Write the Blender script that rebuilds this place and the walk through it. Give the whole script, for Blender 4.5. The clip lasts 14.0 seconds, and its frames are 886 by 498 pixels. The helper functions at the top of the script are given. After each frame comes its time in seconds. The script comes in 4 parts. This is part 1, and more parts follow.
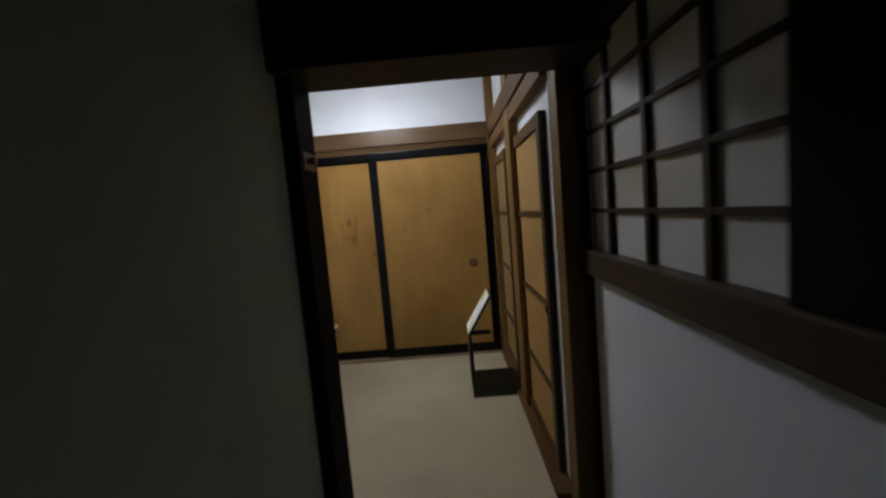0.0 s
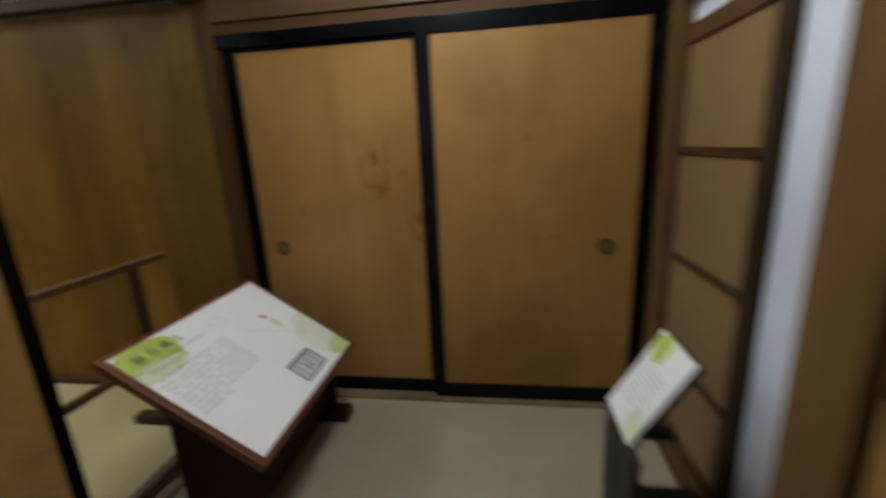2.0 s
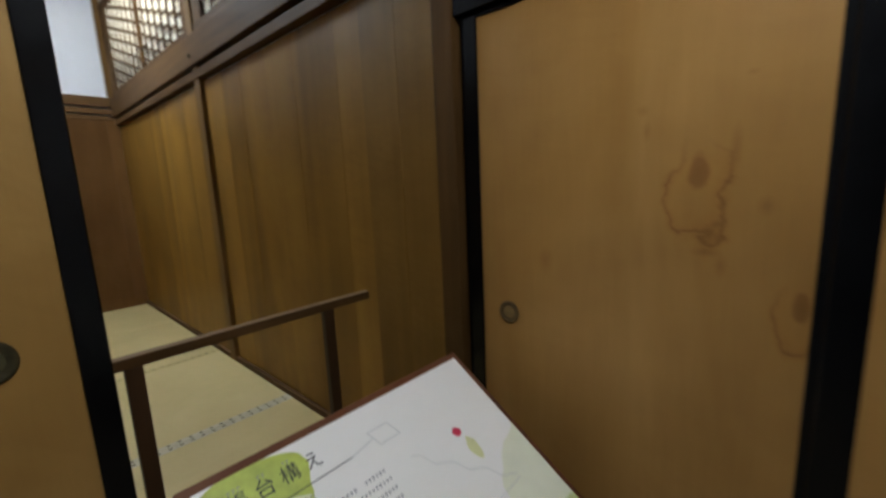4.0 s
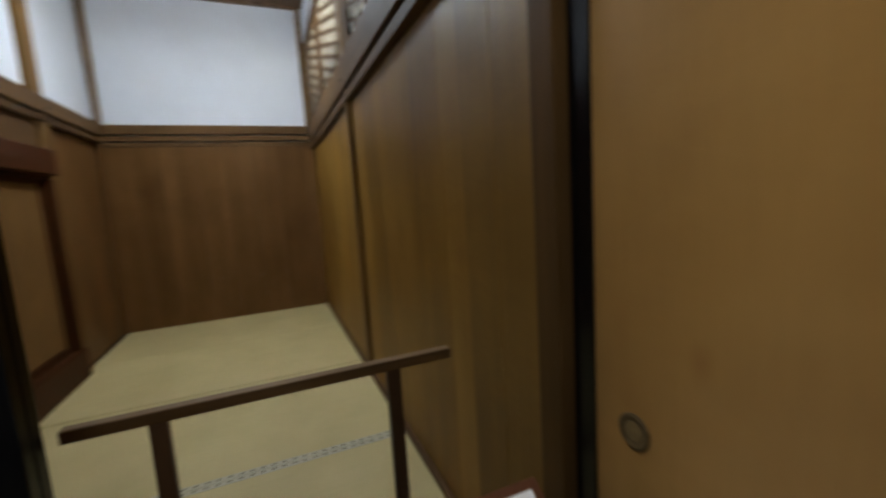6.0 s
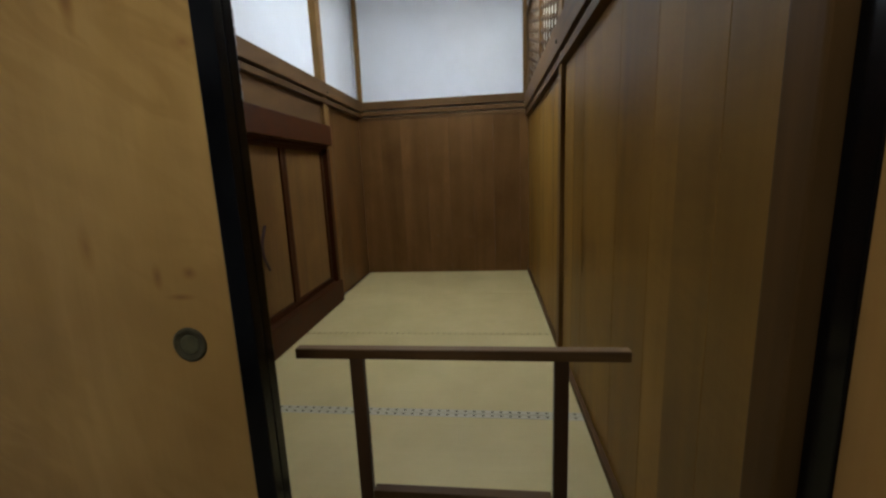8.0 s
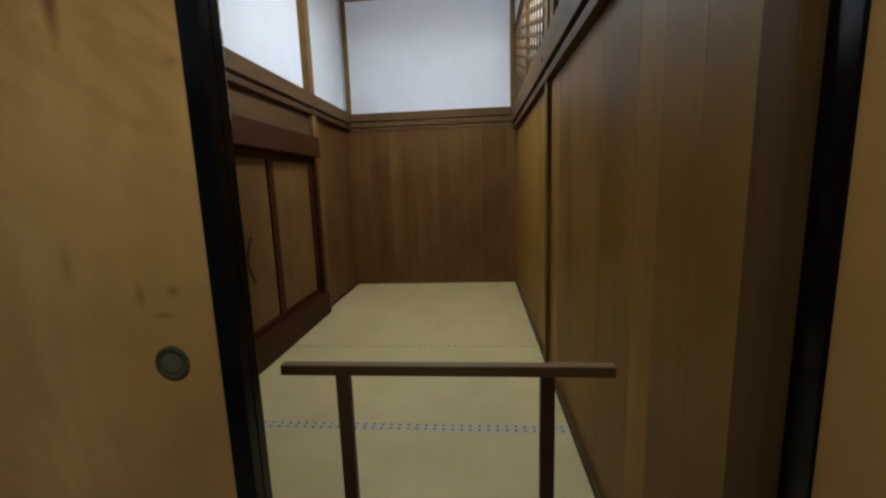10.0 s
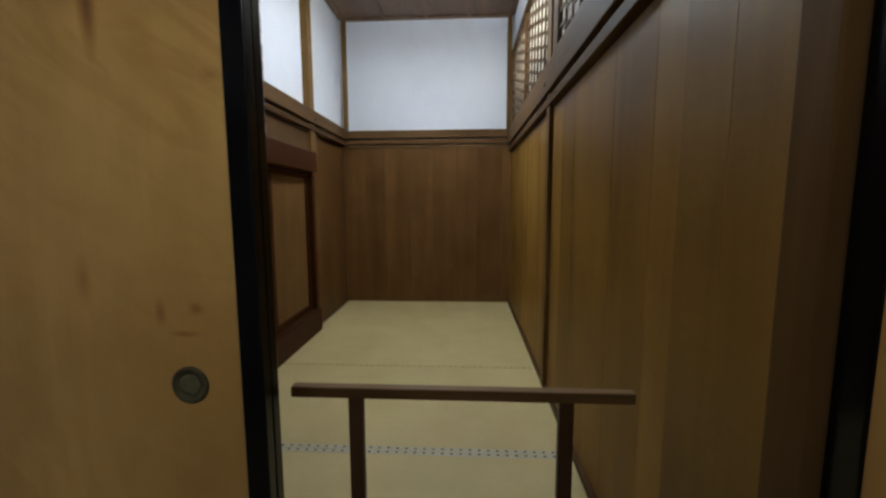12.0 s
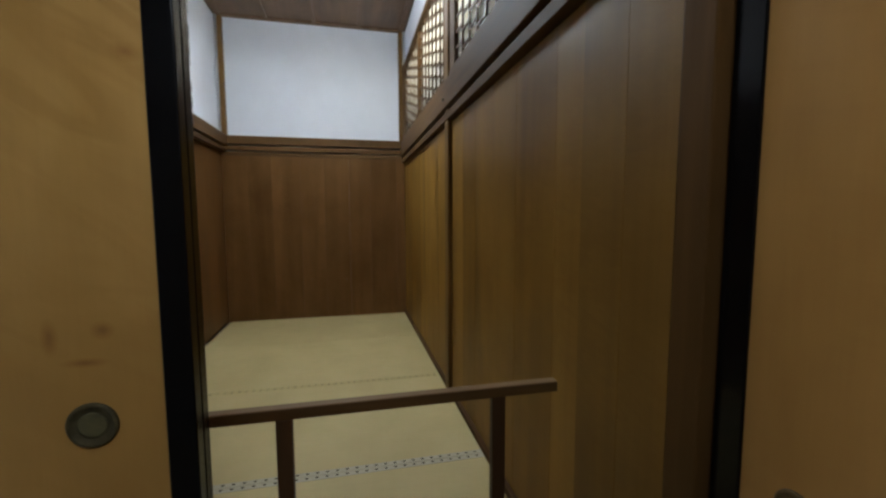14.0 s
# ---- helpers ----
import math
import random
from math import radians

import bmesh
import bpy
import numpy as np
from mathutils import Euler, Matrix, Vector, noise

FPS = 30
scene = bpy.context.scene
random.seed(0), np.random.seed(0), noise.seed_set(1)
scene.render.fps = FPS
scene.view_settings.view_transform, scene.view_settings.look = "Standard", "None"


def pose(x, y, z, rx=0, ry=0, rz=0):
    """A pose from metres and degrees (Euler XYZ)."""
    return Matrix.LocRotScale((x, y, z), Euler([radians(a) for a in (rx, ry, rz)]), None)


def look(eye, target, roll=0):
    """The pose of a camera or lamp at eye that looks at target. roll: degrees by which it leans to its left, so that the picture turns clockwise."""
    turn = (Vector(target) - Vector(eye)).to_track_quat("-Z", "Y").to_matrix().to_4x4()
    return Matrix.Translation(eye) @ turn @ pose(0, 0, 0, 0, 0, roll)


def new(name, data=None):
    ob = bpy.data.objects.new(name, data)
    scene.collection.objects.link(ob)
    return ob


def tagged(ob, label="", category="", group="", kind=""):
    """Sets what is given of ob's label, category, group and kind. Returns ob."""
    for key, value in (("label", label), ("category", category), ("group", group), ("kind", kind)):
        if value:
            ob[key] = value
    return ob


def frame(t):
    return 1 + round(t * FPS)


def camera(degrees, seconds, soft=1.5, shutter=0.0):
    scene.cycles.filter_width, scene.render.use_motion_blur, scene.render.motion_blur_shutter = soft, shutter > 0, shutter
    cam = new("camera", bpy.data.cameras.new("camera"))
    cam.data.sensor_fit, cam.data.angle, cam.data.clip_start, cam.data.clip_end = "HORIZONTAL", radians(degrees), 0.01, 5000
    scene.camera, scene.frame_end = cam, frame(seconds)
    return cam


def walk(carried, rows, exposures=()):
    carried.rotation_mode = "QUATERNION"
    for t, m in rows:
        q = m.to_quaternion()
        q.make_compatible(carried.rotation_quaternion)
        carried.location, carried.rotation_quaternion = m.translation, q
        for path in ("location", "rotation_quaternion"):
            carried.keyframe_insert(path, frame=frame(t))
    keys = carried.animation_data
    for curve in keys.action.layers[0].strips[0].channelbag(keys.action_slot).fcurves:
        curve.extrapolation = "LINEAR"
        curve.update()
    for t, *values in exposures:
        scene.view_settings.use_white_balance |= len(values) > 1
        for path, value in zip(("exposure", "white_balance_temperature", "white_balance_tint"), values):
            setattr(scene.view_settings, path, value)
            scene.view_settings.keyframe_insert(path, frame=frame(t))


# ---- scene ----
cam = camera(94.5, 14.0, soft=2.4, shutter=0.7)
PATH = [
    (0, (1.61, -3.616, 1.29), (1.573, -1.625, 1.105), -4.9),
    (0.3, (1.594, -3.376, 1.296), (1.631, -1.383, 1.139), -4.4),
    (0.5, (1.538, -3.166, 1.3), (1.691, -1.178, 1.143), -4.0),
    (0.6, (1.499, -3.046, 1.302), (1.631, -1.06, 1.105), -4.5),
    (0.8, (1.483, -2.882, 1.304), (1.55, -0.898, 1.067), -3.4),
    (1, (1.491, -2.692, 1.296), (1.416, -0.711, 1.034), -3.0),
    (1.5, (1.425, -2.245, 1.293), (1.359, -0.285, 0.904), -1.3),
    (1.8, (1.368, -2.046, 1.293), (1.294, -0.109, 0.800), -1.7),
    (2, (1.334, -1.927, 1.294), (1.047, -0.009, 0.807), -2.8),
    (2.2, (1.303, -1.808, 1.300), (0.759, 0.067, 0.865), -2.8),
    (2.5, (1.251, -1.641, 1.311), (0.393, 0.11, 0.865), -1.2),
    (2.7, (1.203, -1.547, 1.298), (0.22, 0.123, 0.804), -1.1),
    (3, (1.102, -1.427, 1.29), (0.163, 0.279, 0.835), 0.4),
    (3.2, (1.052, -1.362, 1.298), (0.082, 0.338, 0.883), -0.3),
    (3.5, (1.004, -1.271, 1.312), (-0.006, 0.39, 0.841), -1.8),
    (3.7, (0.976, -1.206, 1.257), (-0.179, 0.377, 0.856), -2.3),
    (5.8, (0.806, -0.668, 1.315), (-0.913, 0.321, 1.055), -3.9),
    (6, (0.777, -0.622, 1.307), (-1.056, 0.137, 1.053), -3.6),
    (6.5, (0.716, -0.486, 1.312), (-1.236, -0.155, 1.03), -5.6),
    (7, (0.688, -0.491, 1.332), (-1.301, -0.453, 1.126), -3.4),
    (7.5, (0.704, -0.528, 1.325), (-1.242, -0.753, 0.922), -2.8),
    (8, (0.732, -0.524, 1.334), (-1.221, -0.759, 0.971), -2.4),
    (8.5, (0.73, -0.514, 1.341), (-1.229, -0.718, 0.991), -2.3),
    (11, (0.74, -0.531, 1.354), (-1.229, -0.7, 1.05), -1.6),
    (11.5, (0.737, -0.551, 1.355), (-1.233, -0.69, 1.043), -1.0),
    (12, (0.731, -0.615, 1.36), (-1.253, -0.725, 1.129), -0.2),
    (12.5, (0.725, -0.674, 1.35), (-1.266, -0.632, 1.163), 2.1),
    (13, (0.722, -0.697, 1.341), (-1.265, -0.537, 1.179), 2.5),
    (13.5, (0.723, -0.708, 1.341), (-1.243, -0.383, 1.178), 0.7),
    (14, (0.729, -0.744, 1.34), (-1.215, -0.305, 1.167), -0.2),
]
EXPOSURES = [(0, 0.38), (1.0, 0.40), (1.5, 0.32), (3.7, 0.26), (5.8, 0.06), (6.5, 0.0), (14, 0.0)]
walk(cam, [(t, look(eye, target, roll)) for t, eye, target, roll in PATH], EXPOSURES)

# ---- world: a closed interior, almost no outside light ----
world = bpy.data.worlds.new("night_world")
world.use_nodes = True
world.node_tree.nodes["Background"].inputs[0].default_value = (0.5, 0.6, 0.8, 1)
world.node_tree.nodes["Background"].inputs[1].default_value = 0.01
scene.world = world
LAMP_ANTEROOM, LAMP_INNER = 37.0, 72.0


# ---- materials ----
def node_material(name):
    m = bpy.data.materials.new(name)
    m.use_nodes = True
    nt = m.node_tree
    return m, nt, nt.nodes["Principled BSDF"]


def add(nt, kind, **values):
    n = nt.nodes.new(kind)
    for key, value in values.items():
        n.inputs[key].default_value = value
    return n


def math_node(nt, op, a, b=None):
    n = nt.nodes.new("ShaderNodeMath")
    n.operation = op
    for i, v in enumerate((a, b)):
        if v is None:
            continue
        if isinstance(v, (int, float)):
            n.inputs[i].default_value = v
        else:
            nt.links.new(v, n.inputs[i])
    return n.outputs[0]


def mix_colour(nt, fac, a, b, mode="MIX"):
    n = nt.nodes.new("ShaderNodeMix")
    n.data_type, n.blend_type = "RGBA", mode
    for sock, v in ((n.inputs[0], fac), (n.inputs[6], a), (n.inputs[7], b)):
        if isinstance(v, (int, float)):
            sock.default_value = v
        elif isinstance(v, tuple):
            sock.default_value = (*v, 1)
        else:
            nt.links.new(v, sock)
    return n.outputs[2]


def coords(nt, scale, shuffle=True):
    """Object coordinates, shifted from one object to the next, at that scale."""
    tc = nt.nodes.new("ShaderNodeTexCoord")
    out = tc.outputs["Object"]
    if shuffle:
        info = nt.nodes.new("ShaderNodeObjectInfo")
        mul = nt.nodes.new("ShaderNodeVectorMath")
        mul.operation = "SCALE"
        mul.inputs[0].default_value = (17.0, 11.0, 23.0)
        nt.links.new(info.outputs["Random"], mul.inputs["Scale"])
        plus = nt.nodes.new("ShaderNodeVectorMath")
        plus.operation = "ADD"
        nt.links.new(out, plus.inputs[0])
        nt.links.new(mul.outputs[0], plus.inputs[1])
        out = plus.outputs[0]
    mp = nt.nodes.new("ShaderNodeMapping")
    mp.inputs["Scale"].default_value = scale
    nt.links.new(out, mp.inputs["Vector"])
    return mp.outputs[0]


def noise_node(nt, vec, scale, detail=4.0, distortion=0.0, rough=0.55):
    n = add(nt, "ShaderNodeTexNoise", Scale=scale, Detail=detail, Distortion=distortion, Roughness=rough)
    nt.links.new(vec, n.inputs["Vector"])
    return n.outputs["Fac"]


def ramp(nt, fac, *stops):
    n = nt.nodes.new("ShaderNodeValToRGB")
    e = n.color_ramp.elements
    while len(e) < len(stops):
        e.new(0.5)
    for el, (p, c) in zip(e, stops):
        el.position, el.color = p, (*c, 1)
    nt.links.new(fac, n.inputs[0])
    return n.outputs[0]


def bump(nt, bsdf, height, strength, distance=0.002):
    b = add(nt, "ShaderNodeBump", Strength=strength, Distance=distance)
    nt.links.new(height, b.inputs["Height"])
    nt.links.new(b.outputs[0], bsdf.inputs["Normal"])


def wood(name, dark, light, along="z", rough=0.55, lines=0.3, vary=0.25, size=1.0, knots=(), shuffle=True, stretch=0.09, marks=(), shine=0.22, figure=0.0, curl_turn=8.0, curl_scale=24.0, mark_depth=0.35, varnish=(1.0, 1.0, 1.0)):
    """Wood with its grain along one axis: broad figure, growth lines, fine pores; knots: (x, y, z, width, height)."""
    m, nt, bsdf = node_material(name)
    long_axis = {"x": (stretch, 1, 1), "y": (1, stretch, 1), "z": (1, 1, stretch)}[along]
    vec = coords(nt, tuple(v * size for v in long_axis), shuffle)
    broad = noise_node(nt, vec, 5.0, 3.0, 0.8)
    ring = math_node(nt, "SINE", math_node(nt, "MULTIPLY", noise_node(nt, vec, 2.2, 2.0, 0.6), 90.0))
    ring = math_node(nt, "MULTIPLY_ADD", ring, 0.5)
    ring.node.inputs[2].default_value = 0.5
    fine = noise_node(nt, coords(nt, tuple(v * size * (0.25 if v < 1 else 1) for v in long_axis), shuffle), 160.0, 3.0)
    stain = noise_node(nt, coords(nt, (1, 1, 1), shuffle), 1.7, 3.0, 0.3)
    mid = tuple((a + b) / 2 for a, b in zip(dark, light))
    col = ramp(nt, broad, (0.3, dark), (0.5, mid), (0.72, light))
    col = mix_colour(nt, math_node(nt, "MULTIPLY", ring, lines), col, tuple(v * 0.72 for v in dark))
    col = mix_colour(nt, math_node(nt, "MULTIPLY", fine, 0.25), col, tuple(v * 0.6 for v in dark))
    col = mix_colour(nt, 0.55, col, ramp(nt, stain, (0.3, (0.55, 0.5, 0.45)), (0.62, (1, 1, 1))), "MULTIPLY")
    if figure:
        # curly cross figure, soft and patchy
        tc = nt.nodes.new("ShaderNodeTexCoord")
        lean = nt.nodes.new("ShaderNodeMapping")
        lean.vector_type = "TEXTURE"
        lean.inputs["Rotation"].default_value = (0.0, math.radians(curl_turn), 0.0)
        lean.inputs["Scale"].default_value = (2.6, 1.0, 0.8)
        nt.links.new(tc.outputs["Object"], lean.inputs["Vector"])
        curl = noise_node(nt, lean.outputs[0], curl_scale, 2.0, 1.1)
        patch = noise_node(nt, coords(nt, (1, 1, 0.6), shuffle), 2.6, 2.0)
        f = math_node(nt, "MULTIPLY", ramp(nt, curl, (0.42, (1, 1, 1)), (0.6, (0, 0, 0))), ramp(nt, patch, (0.4, (0.15, 0.15, 0.15)), (0.62, (1, 1, 1))))
        col = mix_colour(nt, math_node(nt, "MULTIPLY", f, figure * 2), col, (0.72, 0.66, 0.56), "MULTIPLY")
    info = nt.nodes.new("ShaderNodeObjectInfo")
    shade = ramp(nt, info.outputs["Random"], (0, (1 - vary, 1 - vary * 1.1, 1 - vary * 1.2)), (1, (1, 1, 1)))
    col = mix_colour(nt, 1.0, col, shade, "MULTIPLY")
    for x, y, z, w, h in marks:
        tc = nt.nodes.new("ShaderNodeTexCoord")
        mp = nt.nodes.new("ShaderNodeMapping")
        mp.vector_type = "TEXTURE"
        mp.inputs["Location"].default_value, mp.inputs["Scale"].default_value = (x, y, z), (w, w, h)
        nt.links.new(tc.outputs["Object"], mp.inputs["Vector"])
        ln = nt.nodes.new("ShaderNodeVectorMath")
        ln.operation = "LENGTH"
        nt.links.new(mp.outputs[0], ln.inputs[0])
        d = math_node(nt, "ADD", ln.outputs["Value"], math_node(nt, "MULTIPLY", math_node(nt, "SUBTRACT", stain, 0.5), 0.8))
        col = mix_colour(nt, mark_depth, col, ramp(nt, d, (0.1, (0.48, 0.37, 0.27)), (0.5, (0.74, 0.66, 0.56)), (1.0, (1, 1, 1))), "MULTIPLY")
    for x, y, z, w, h in knots:
        tc = nt.nodes.new("ShaderNodeTexCoord")
        wob = add(nt, "ShaderNodeTexNoise", Scale=9.0, Detail=4.0)
        nt.links.new(tc.outputs["Object"], wob.inputs["Vector"])
        sub = nt.nodes.new("ShaderNodeVectorMath")
        sub.operation = "SUBTRACT"
        sub.inputs[1].default_value = (x, y, z)
        nt.links.new(tc.outputs["Object"], sub.inputs[0])
        sc = nt.nodes.new("ShaderNodeVectorMath")
        sc.operation = "MULTIPLY"
        sc.inputs[1].default_value = (1 / w, 1 / w, 1 / h)
        nt.links.new(sub.outputs[0], sc.inputs[0])
        ln = nt.nodes.new("ShaderNodeVectorMath")
        ln.operation = "LENGTH"
        nt.links.new(sc.outputs[0], ln.inputs[0])
        d = math_node(nt, "ADD", ln.outputs["Value"], math_node(nt, "MULTIPLY", math_node(nt, "SUBTRACT", wob.outputs["Fac"], 0.5), 2.0))
        sep = nt.nodes.new("ShaderNodeSeparateXYZ")
        nt.links.new(sc.outputs[0], sep.inputs[0])
        ring_low = ramp(nt, d, (0.0, (1, 1, 1)), (0.5, (1.0, 0.95, 0.88)), (0.70, (0.92, 0.84, 0.74)), (0.80, (0.55, 0.43, 0.31)), (0.85, (0.86, 0.80, 0.72)), (0.98, (1.0, 0.98, 0.95)), (1.10, (0.95, 0.91, 0.86)), (1.17, (0.66, 0.55, 0.43)), (1.21, (0.92, 0.88, 0.82)), (1.30, (1.0, 1.0, 1.0)))
        low = add(nt, "ShaderNodeMapRange")
        for key, value in (("From Min", 0.75), ("From Max", 0.1), ("To Min", 0.0), ("To Max", 0.8)):
            low.inputs[key].default_value = value
        nt.links.new(sep.outputs[2], low.inputs["Value"])
        col = mix_colour(nt, low.outputs[0], col, ring_low, "MULTIPLY")
        off = nt.nodes.new("ShaderNodeVectorMath")
        off.operation = "SUBTRACT"
        off.inputs[1].default_value = (0.02, 0.0, 0.22)
        nt.links.new(sc.outputs[0], off.inputs[0])
        ln2 = nt.nodes.new("ShaderNodeVectorMath")
        ln2.operation = "LENGTH"
        nt.links.new(off.outputs[0], ln2.inputs[0])
        d2 = math_node(nt, "ADD", ln2.outputs["Value"], math_node(nt, "MULTIPLY", math_node(nt, "SUBTRACT", wob.outputs["Fac"], 0.5), 0.6))
        core = ramp(nt, d2, (0.0, (0.45, 0.34, 0.24)), (0.22, (0.58, 0.46, 0.36)), (0.34, (1.0, 1.0, 1.0)), (1.0, (1, 1, 1)))
        col = mix_colour(nt, 0.72, col, core, "MULTIPLY")
    bsdf.inputs["Specular IOR Level"].default_value = shine
    bsdf.inputs["Specular Tint"].default_value = (*varnish, 1)
    nt.links.new(col, bsdf.inputs["Base Color"])
    r = math_node(nt, "MULTIPLY_ADD", broad, 0.2)
    r.node.inputs[2].default_value = rough - 0.1
    nt.links.new(r, bsdf.inputs["Roughness"])
    bump(nt, bsdf, fine, 0.25, 0.001)
    return m


def coated(name, colour, rough, var=0.15, scale=6.0, bump_scale=90.0, bump_amount=0.15, metal=0.0, wear=None, shine=0.5, coat=0.0, tint=None):
    """Paint, plaster, lacquer or metal with stains at two sizes."""
    m, nt, bsdf = node_material(name)
    v = coords(nt, (1, 1, 1))
    a, b = noise_node(nt, v, scale, 5.0), noise_node(nt, v, bump_scale, 3.0)
    col = ramp(nt, a, (0.3, tuple(c * (1 - var) for c in colour)), (0.7, colour))
    if tint:
        info = nt.nodes.new("ShaderNodeObjectInfo")
        col = mix_colour(nt, info.outputs["Random"], col, tint)
    if wear:
        col = mix_colour(nt, ramp(nt, noise_node(nt, v, 14.0, 6.0), (0.62, (0, 0, 0)), (0.74, (1, 1, 1))), col, wear)
    nt.links.new(col, bsdf.inputs["Base Color"])
    rr = math_node(nt, "MULTIPLY_ADD", a, 0.2)
    rr.node.inputs[2].default_value = max(rough - 0.1, 0.02)
    nt.links.new(rr, bsdf.inputs["Roughness"])
    bsdf.inputs["Metallic"].default_value = metal
    bsdf.inputs["Specular IOR Level"].default_value = shine
    bsdf.inputs["Coat Weight"].default_value = coat
    bsdf.inputs["Coat Roughness"].default_value = 0.08
    bump(nt, bsdf, b, bump_amount, 0.002)
    return m


def woven(name, a, b, pitch, cross=0.12):
    """Rush matting: fine ribs along y, crossed by a slow waver."""
    m, nt, bsdf = node_material(name)
    tc = nt.nodes.new("ShaderNodeTexCoord")
    sep = nt.nodes.new("ShaderNodeSeparateXYZ")
    nt.links.new(tc.outputs["Object"], sep.inputs[0])
    rib = math_node(nt, "SINE", math_node(nt, "MULTIPLY", sep.outputs[0], 6.283 / pitch))
    warp = math_node(nt, "SINE", math_node(nt, "MULTIPLY", sep.outputs[1], 6.283 / (pitch * 2.2)))
    weave = math_node(nt, "MULTIPLY_ADD", math_node(nt, "MULTIPLY", rib, warp), 0.5)
    weave.node.inputs[2].default_value = 0.5
    st = noise_node(nt, coords(nt, (1, 1, 1)), 2.3, 5.0)
    streak = noise_node(nt, coords(nt, (70, 1.5, 1)), 1.0, 3.0)
    col = ramp(nt, st, (0.32, a), (0.68, b))
    col = mix_colour(nt, math_node(nt, "MULTIPLY", weave, cross * 2), col, tuple(v * 0.6 for v in a))
    col = mix_colour(nt, math_node(nt, "MULTIPLY", streak, 0.3), col, tuple(v * 0.75 for v in a))
    nt.links.new(col, bsdf.inputs["Base Color"])
    bsdf.inputs["Roughness"].default_value = 0.6
    bump(nt, bsdf, weave, 0.4, 0.001)
    return m


def glowing(name, colour, strength):
    m, nt, bsdf = node_material(name)
    v = noise_node(nt, coords(nt, (1, 1, 1)), 25.0, 4.0)
    bsdf.inputs["Base Color"].default_value = (0.9, 0.88, 0.84, 1)
    nt.links.new(ramp(nt, v, (0.3, tuple(c * 0.93 for c in colour)), (0.7, colour)), bsdf.inputs["Emission Color"])
    bsdf.inputs["Emission Strength"].default_value = strength
    return m


def thin_paper(name, colour):
    """Paper that lets part of the light through."""
    m, nt, bsdf = node_material(name)
    fibre = noise_node(nt, coords(nt, (1, 1, 1)), 40.0, 5.0)
    col = ramp(nt, fibre, (0.3, tuple(c * 0.9 for c in colour)), (0.7, colour))
    bsdf.inputs["Roughness"].default_value = 0.85
    nt.links.new(col, bsdf.inputs["Base Color"])
    thin = nt.nodes.new("ShaderNodeBsdfTranslucent")
    nt.links.new(col, thin.inputs["Color"])
    mix = add(nt, "ShaderNodeMixShader", Fac=0.5)
    nt.links.new(bsdf.outputs[0], mix.inputs[1])
    nt.links.new(thin.outputs[0], mix.inputs[2])
    nt.links.new(mix.outputs[0], nt.nodes["Material Output"].inputs["Surface"])
    return m


LAMP_COLOUR, LAMP_COOL = (0.86, 0.925, 1.0), (0.82, 0.91, 1.0)
PLASTER = coated("white_plaster", (0.76, 0.80, 0.86), 0.85, 0.06, 3.0, 140.0, 0.2)
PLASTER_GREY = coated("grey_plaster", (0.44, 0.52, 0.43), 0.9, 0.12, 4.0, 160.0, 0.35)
PAPER = coated("shoji_paper", (0.74, 0.77, 0.84), 0.7, 0.1, 8.0, 220.0, 0.05, coat=0.25, tint=(0.52, 0.52, 0.44))
RANMA_PAPER = thin_paper("backing_paper", (0.90, 0.87, 0.77))
BROWN_PAPER_DARK = coated("darker_door_paper", (0.275, 0.170, 0.062), 0.75, 0.2, 5.0, 260.0, 0.2)
BROWN_PAPER = coated("tan_door_paper", (0.40, 0.225, 0.064), 0.75, 0.16, 5.0, 260.0, 0.2)
LACQUER = coated("black_lacquer", (0.0025, 0.0026, 0.003), 0.2, 0.3, 7.0, 60.0, 0.05, wear=(0.005, 0.0055, 0.007), shine=0.2)
LACQUER_RED = coated("dark_red_lacquer", (0.060, 0.019, 0.006), 0.5, 0.35, 8.0, 60.0, 0.06, shine=0.1)
FUSUMA_A = wood("knotty_door_board", (0.31, 0.160, 0.040), (0.43, 0.242, 0.074), "z", 0.48, 0.05, 0.04, 0.55, knots=((0.690, 0.006, 1.215, 0.078, 0.15), (0.892, 0.006, 0.935, 0.045, 0.10)), curl_scale=13.0, marks=((0.565, 0.006, 1.40, 0.020, 0.018), (0.575, 0.006, 1.35, 0.012, 0.03), (0.78, 0.006, 1.45, 0.016, 0.01), (0.715, 0.006, 1.06, 0.035, 0.012), (0.745, 0.006, 1.03, 0.014, 0.03), (0.76, 0.006, 1.30, 0.014, 0.06), (0.82, 0.006, 1.17, 0.02, 0.025), (0.30, 0.006, 1.0, 0.03, 0.05)), shuffle=False, stretch=0.3, figure=0.06)
FUSUMA_B = wood("plain_door_board", (0.31, 0.160, 0.040), (0.43, 0.242, 0.074), "z", 0.48, 0.06, 0.04, 0.55, stretch=0.3, figure=0.06, marks=((0.25, 0.006, 1.15, 0.02, 0.04), (0.60, 0.006, 0.86, 0.03, 0.02), (0.47, 0.006, 1.30, 0.03, 0.03)))
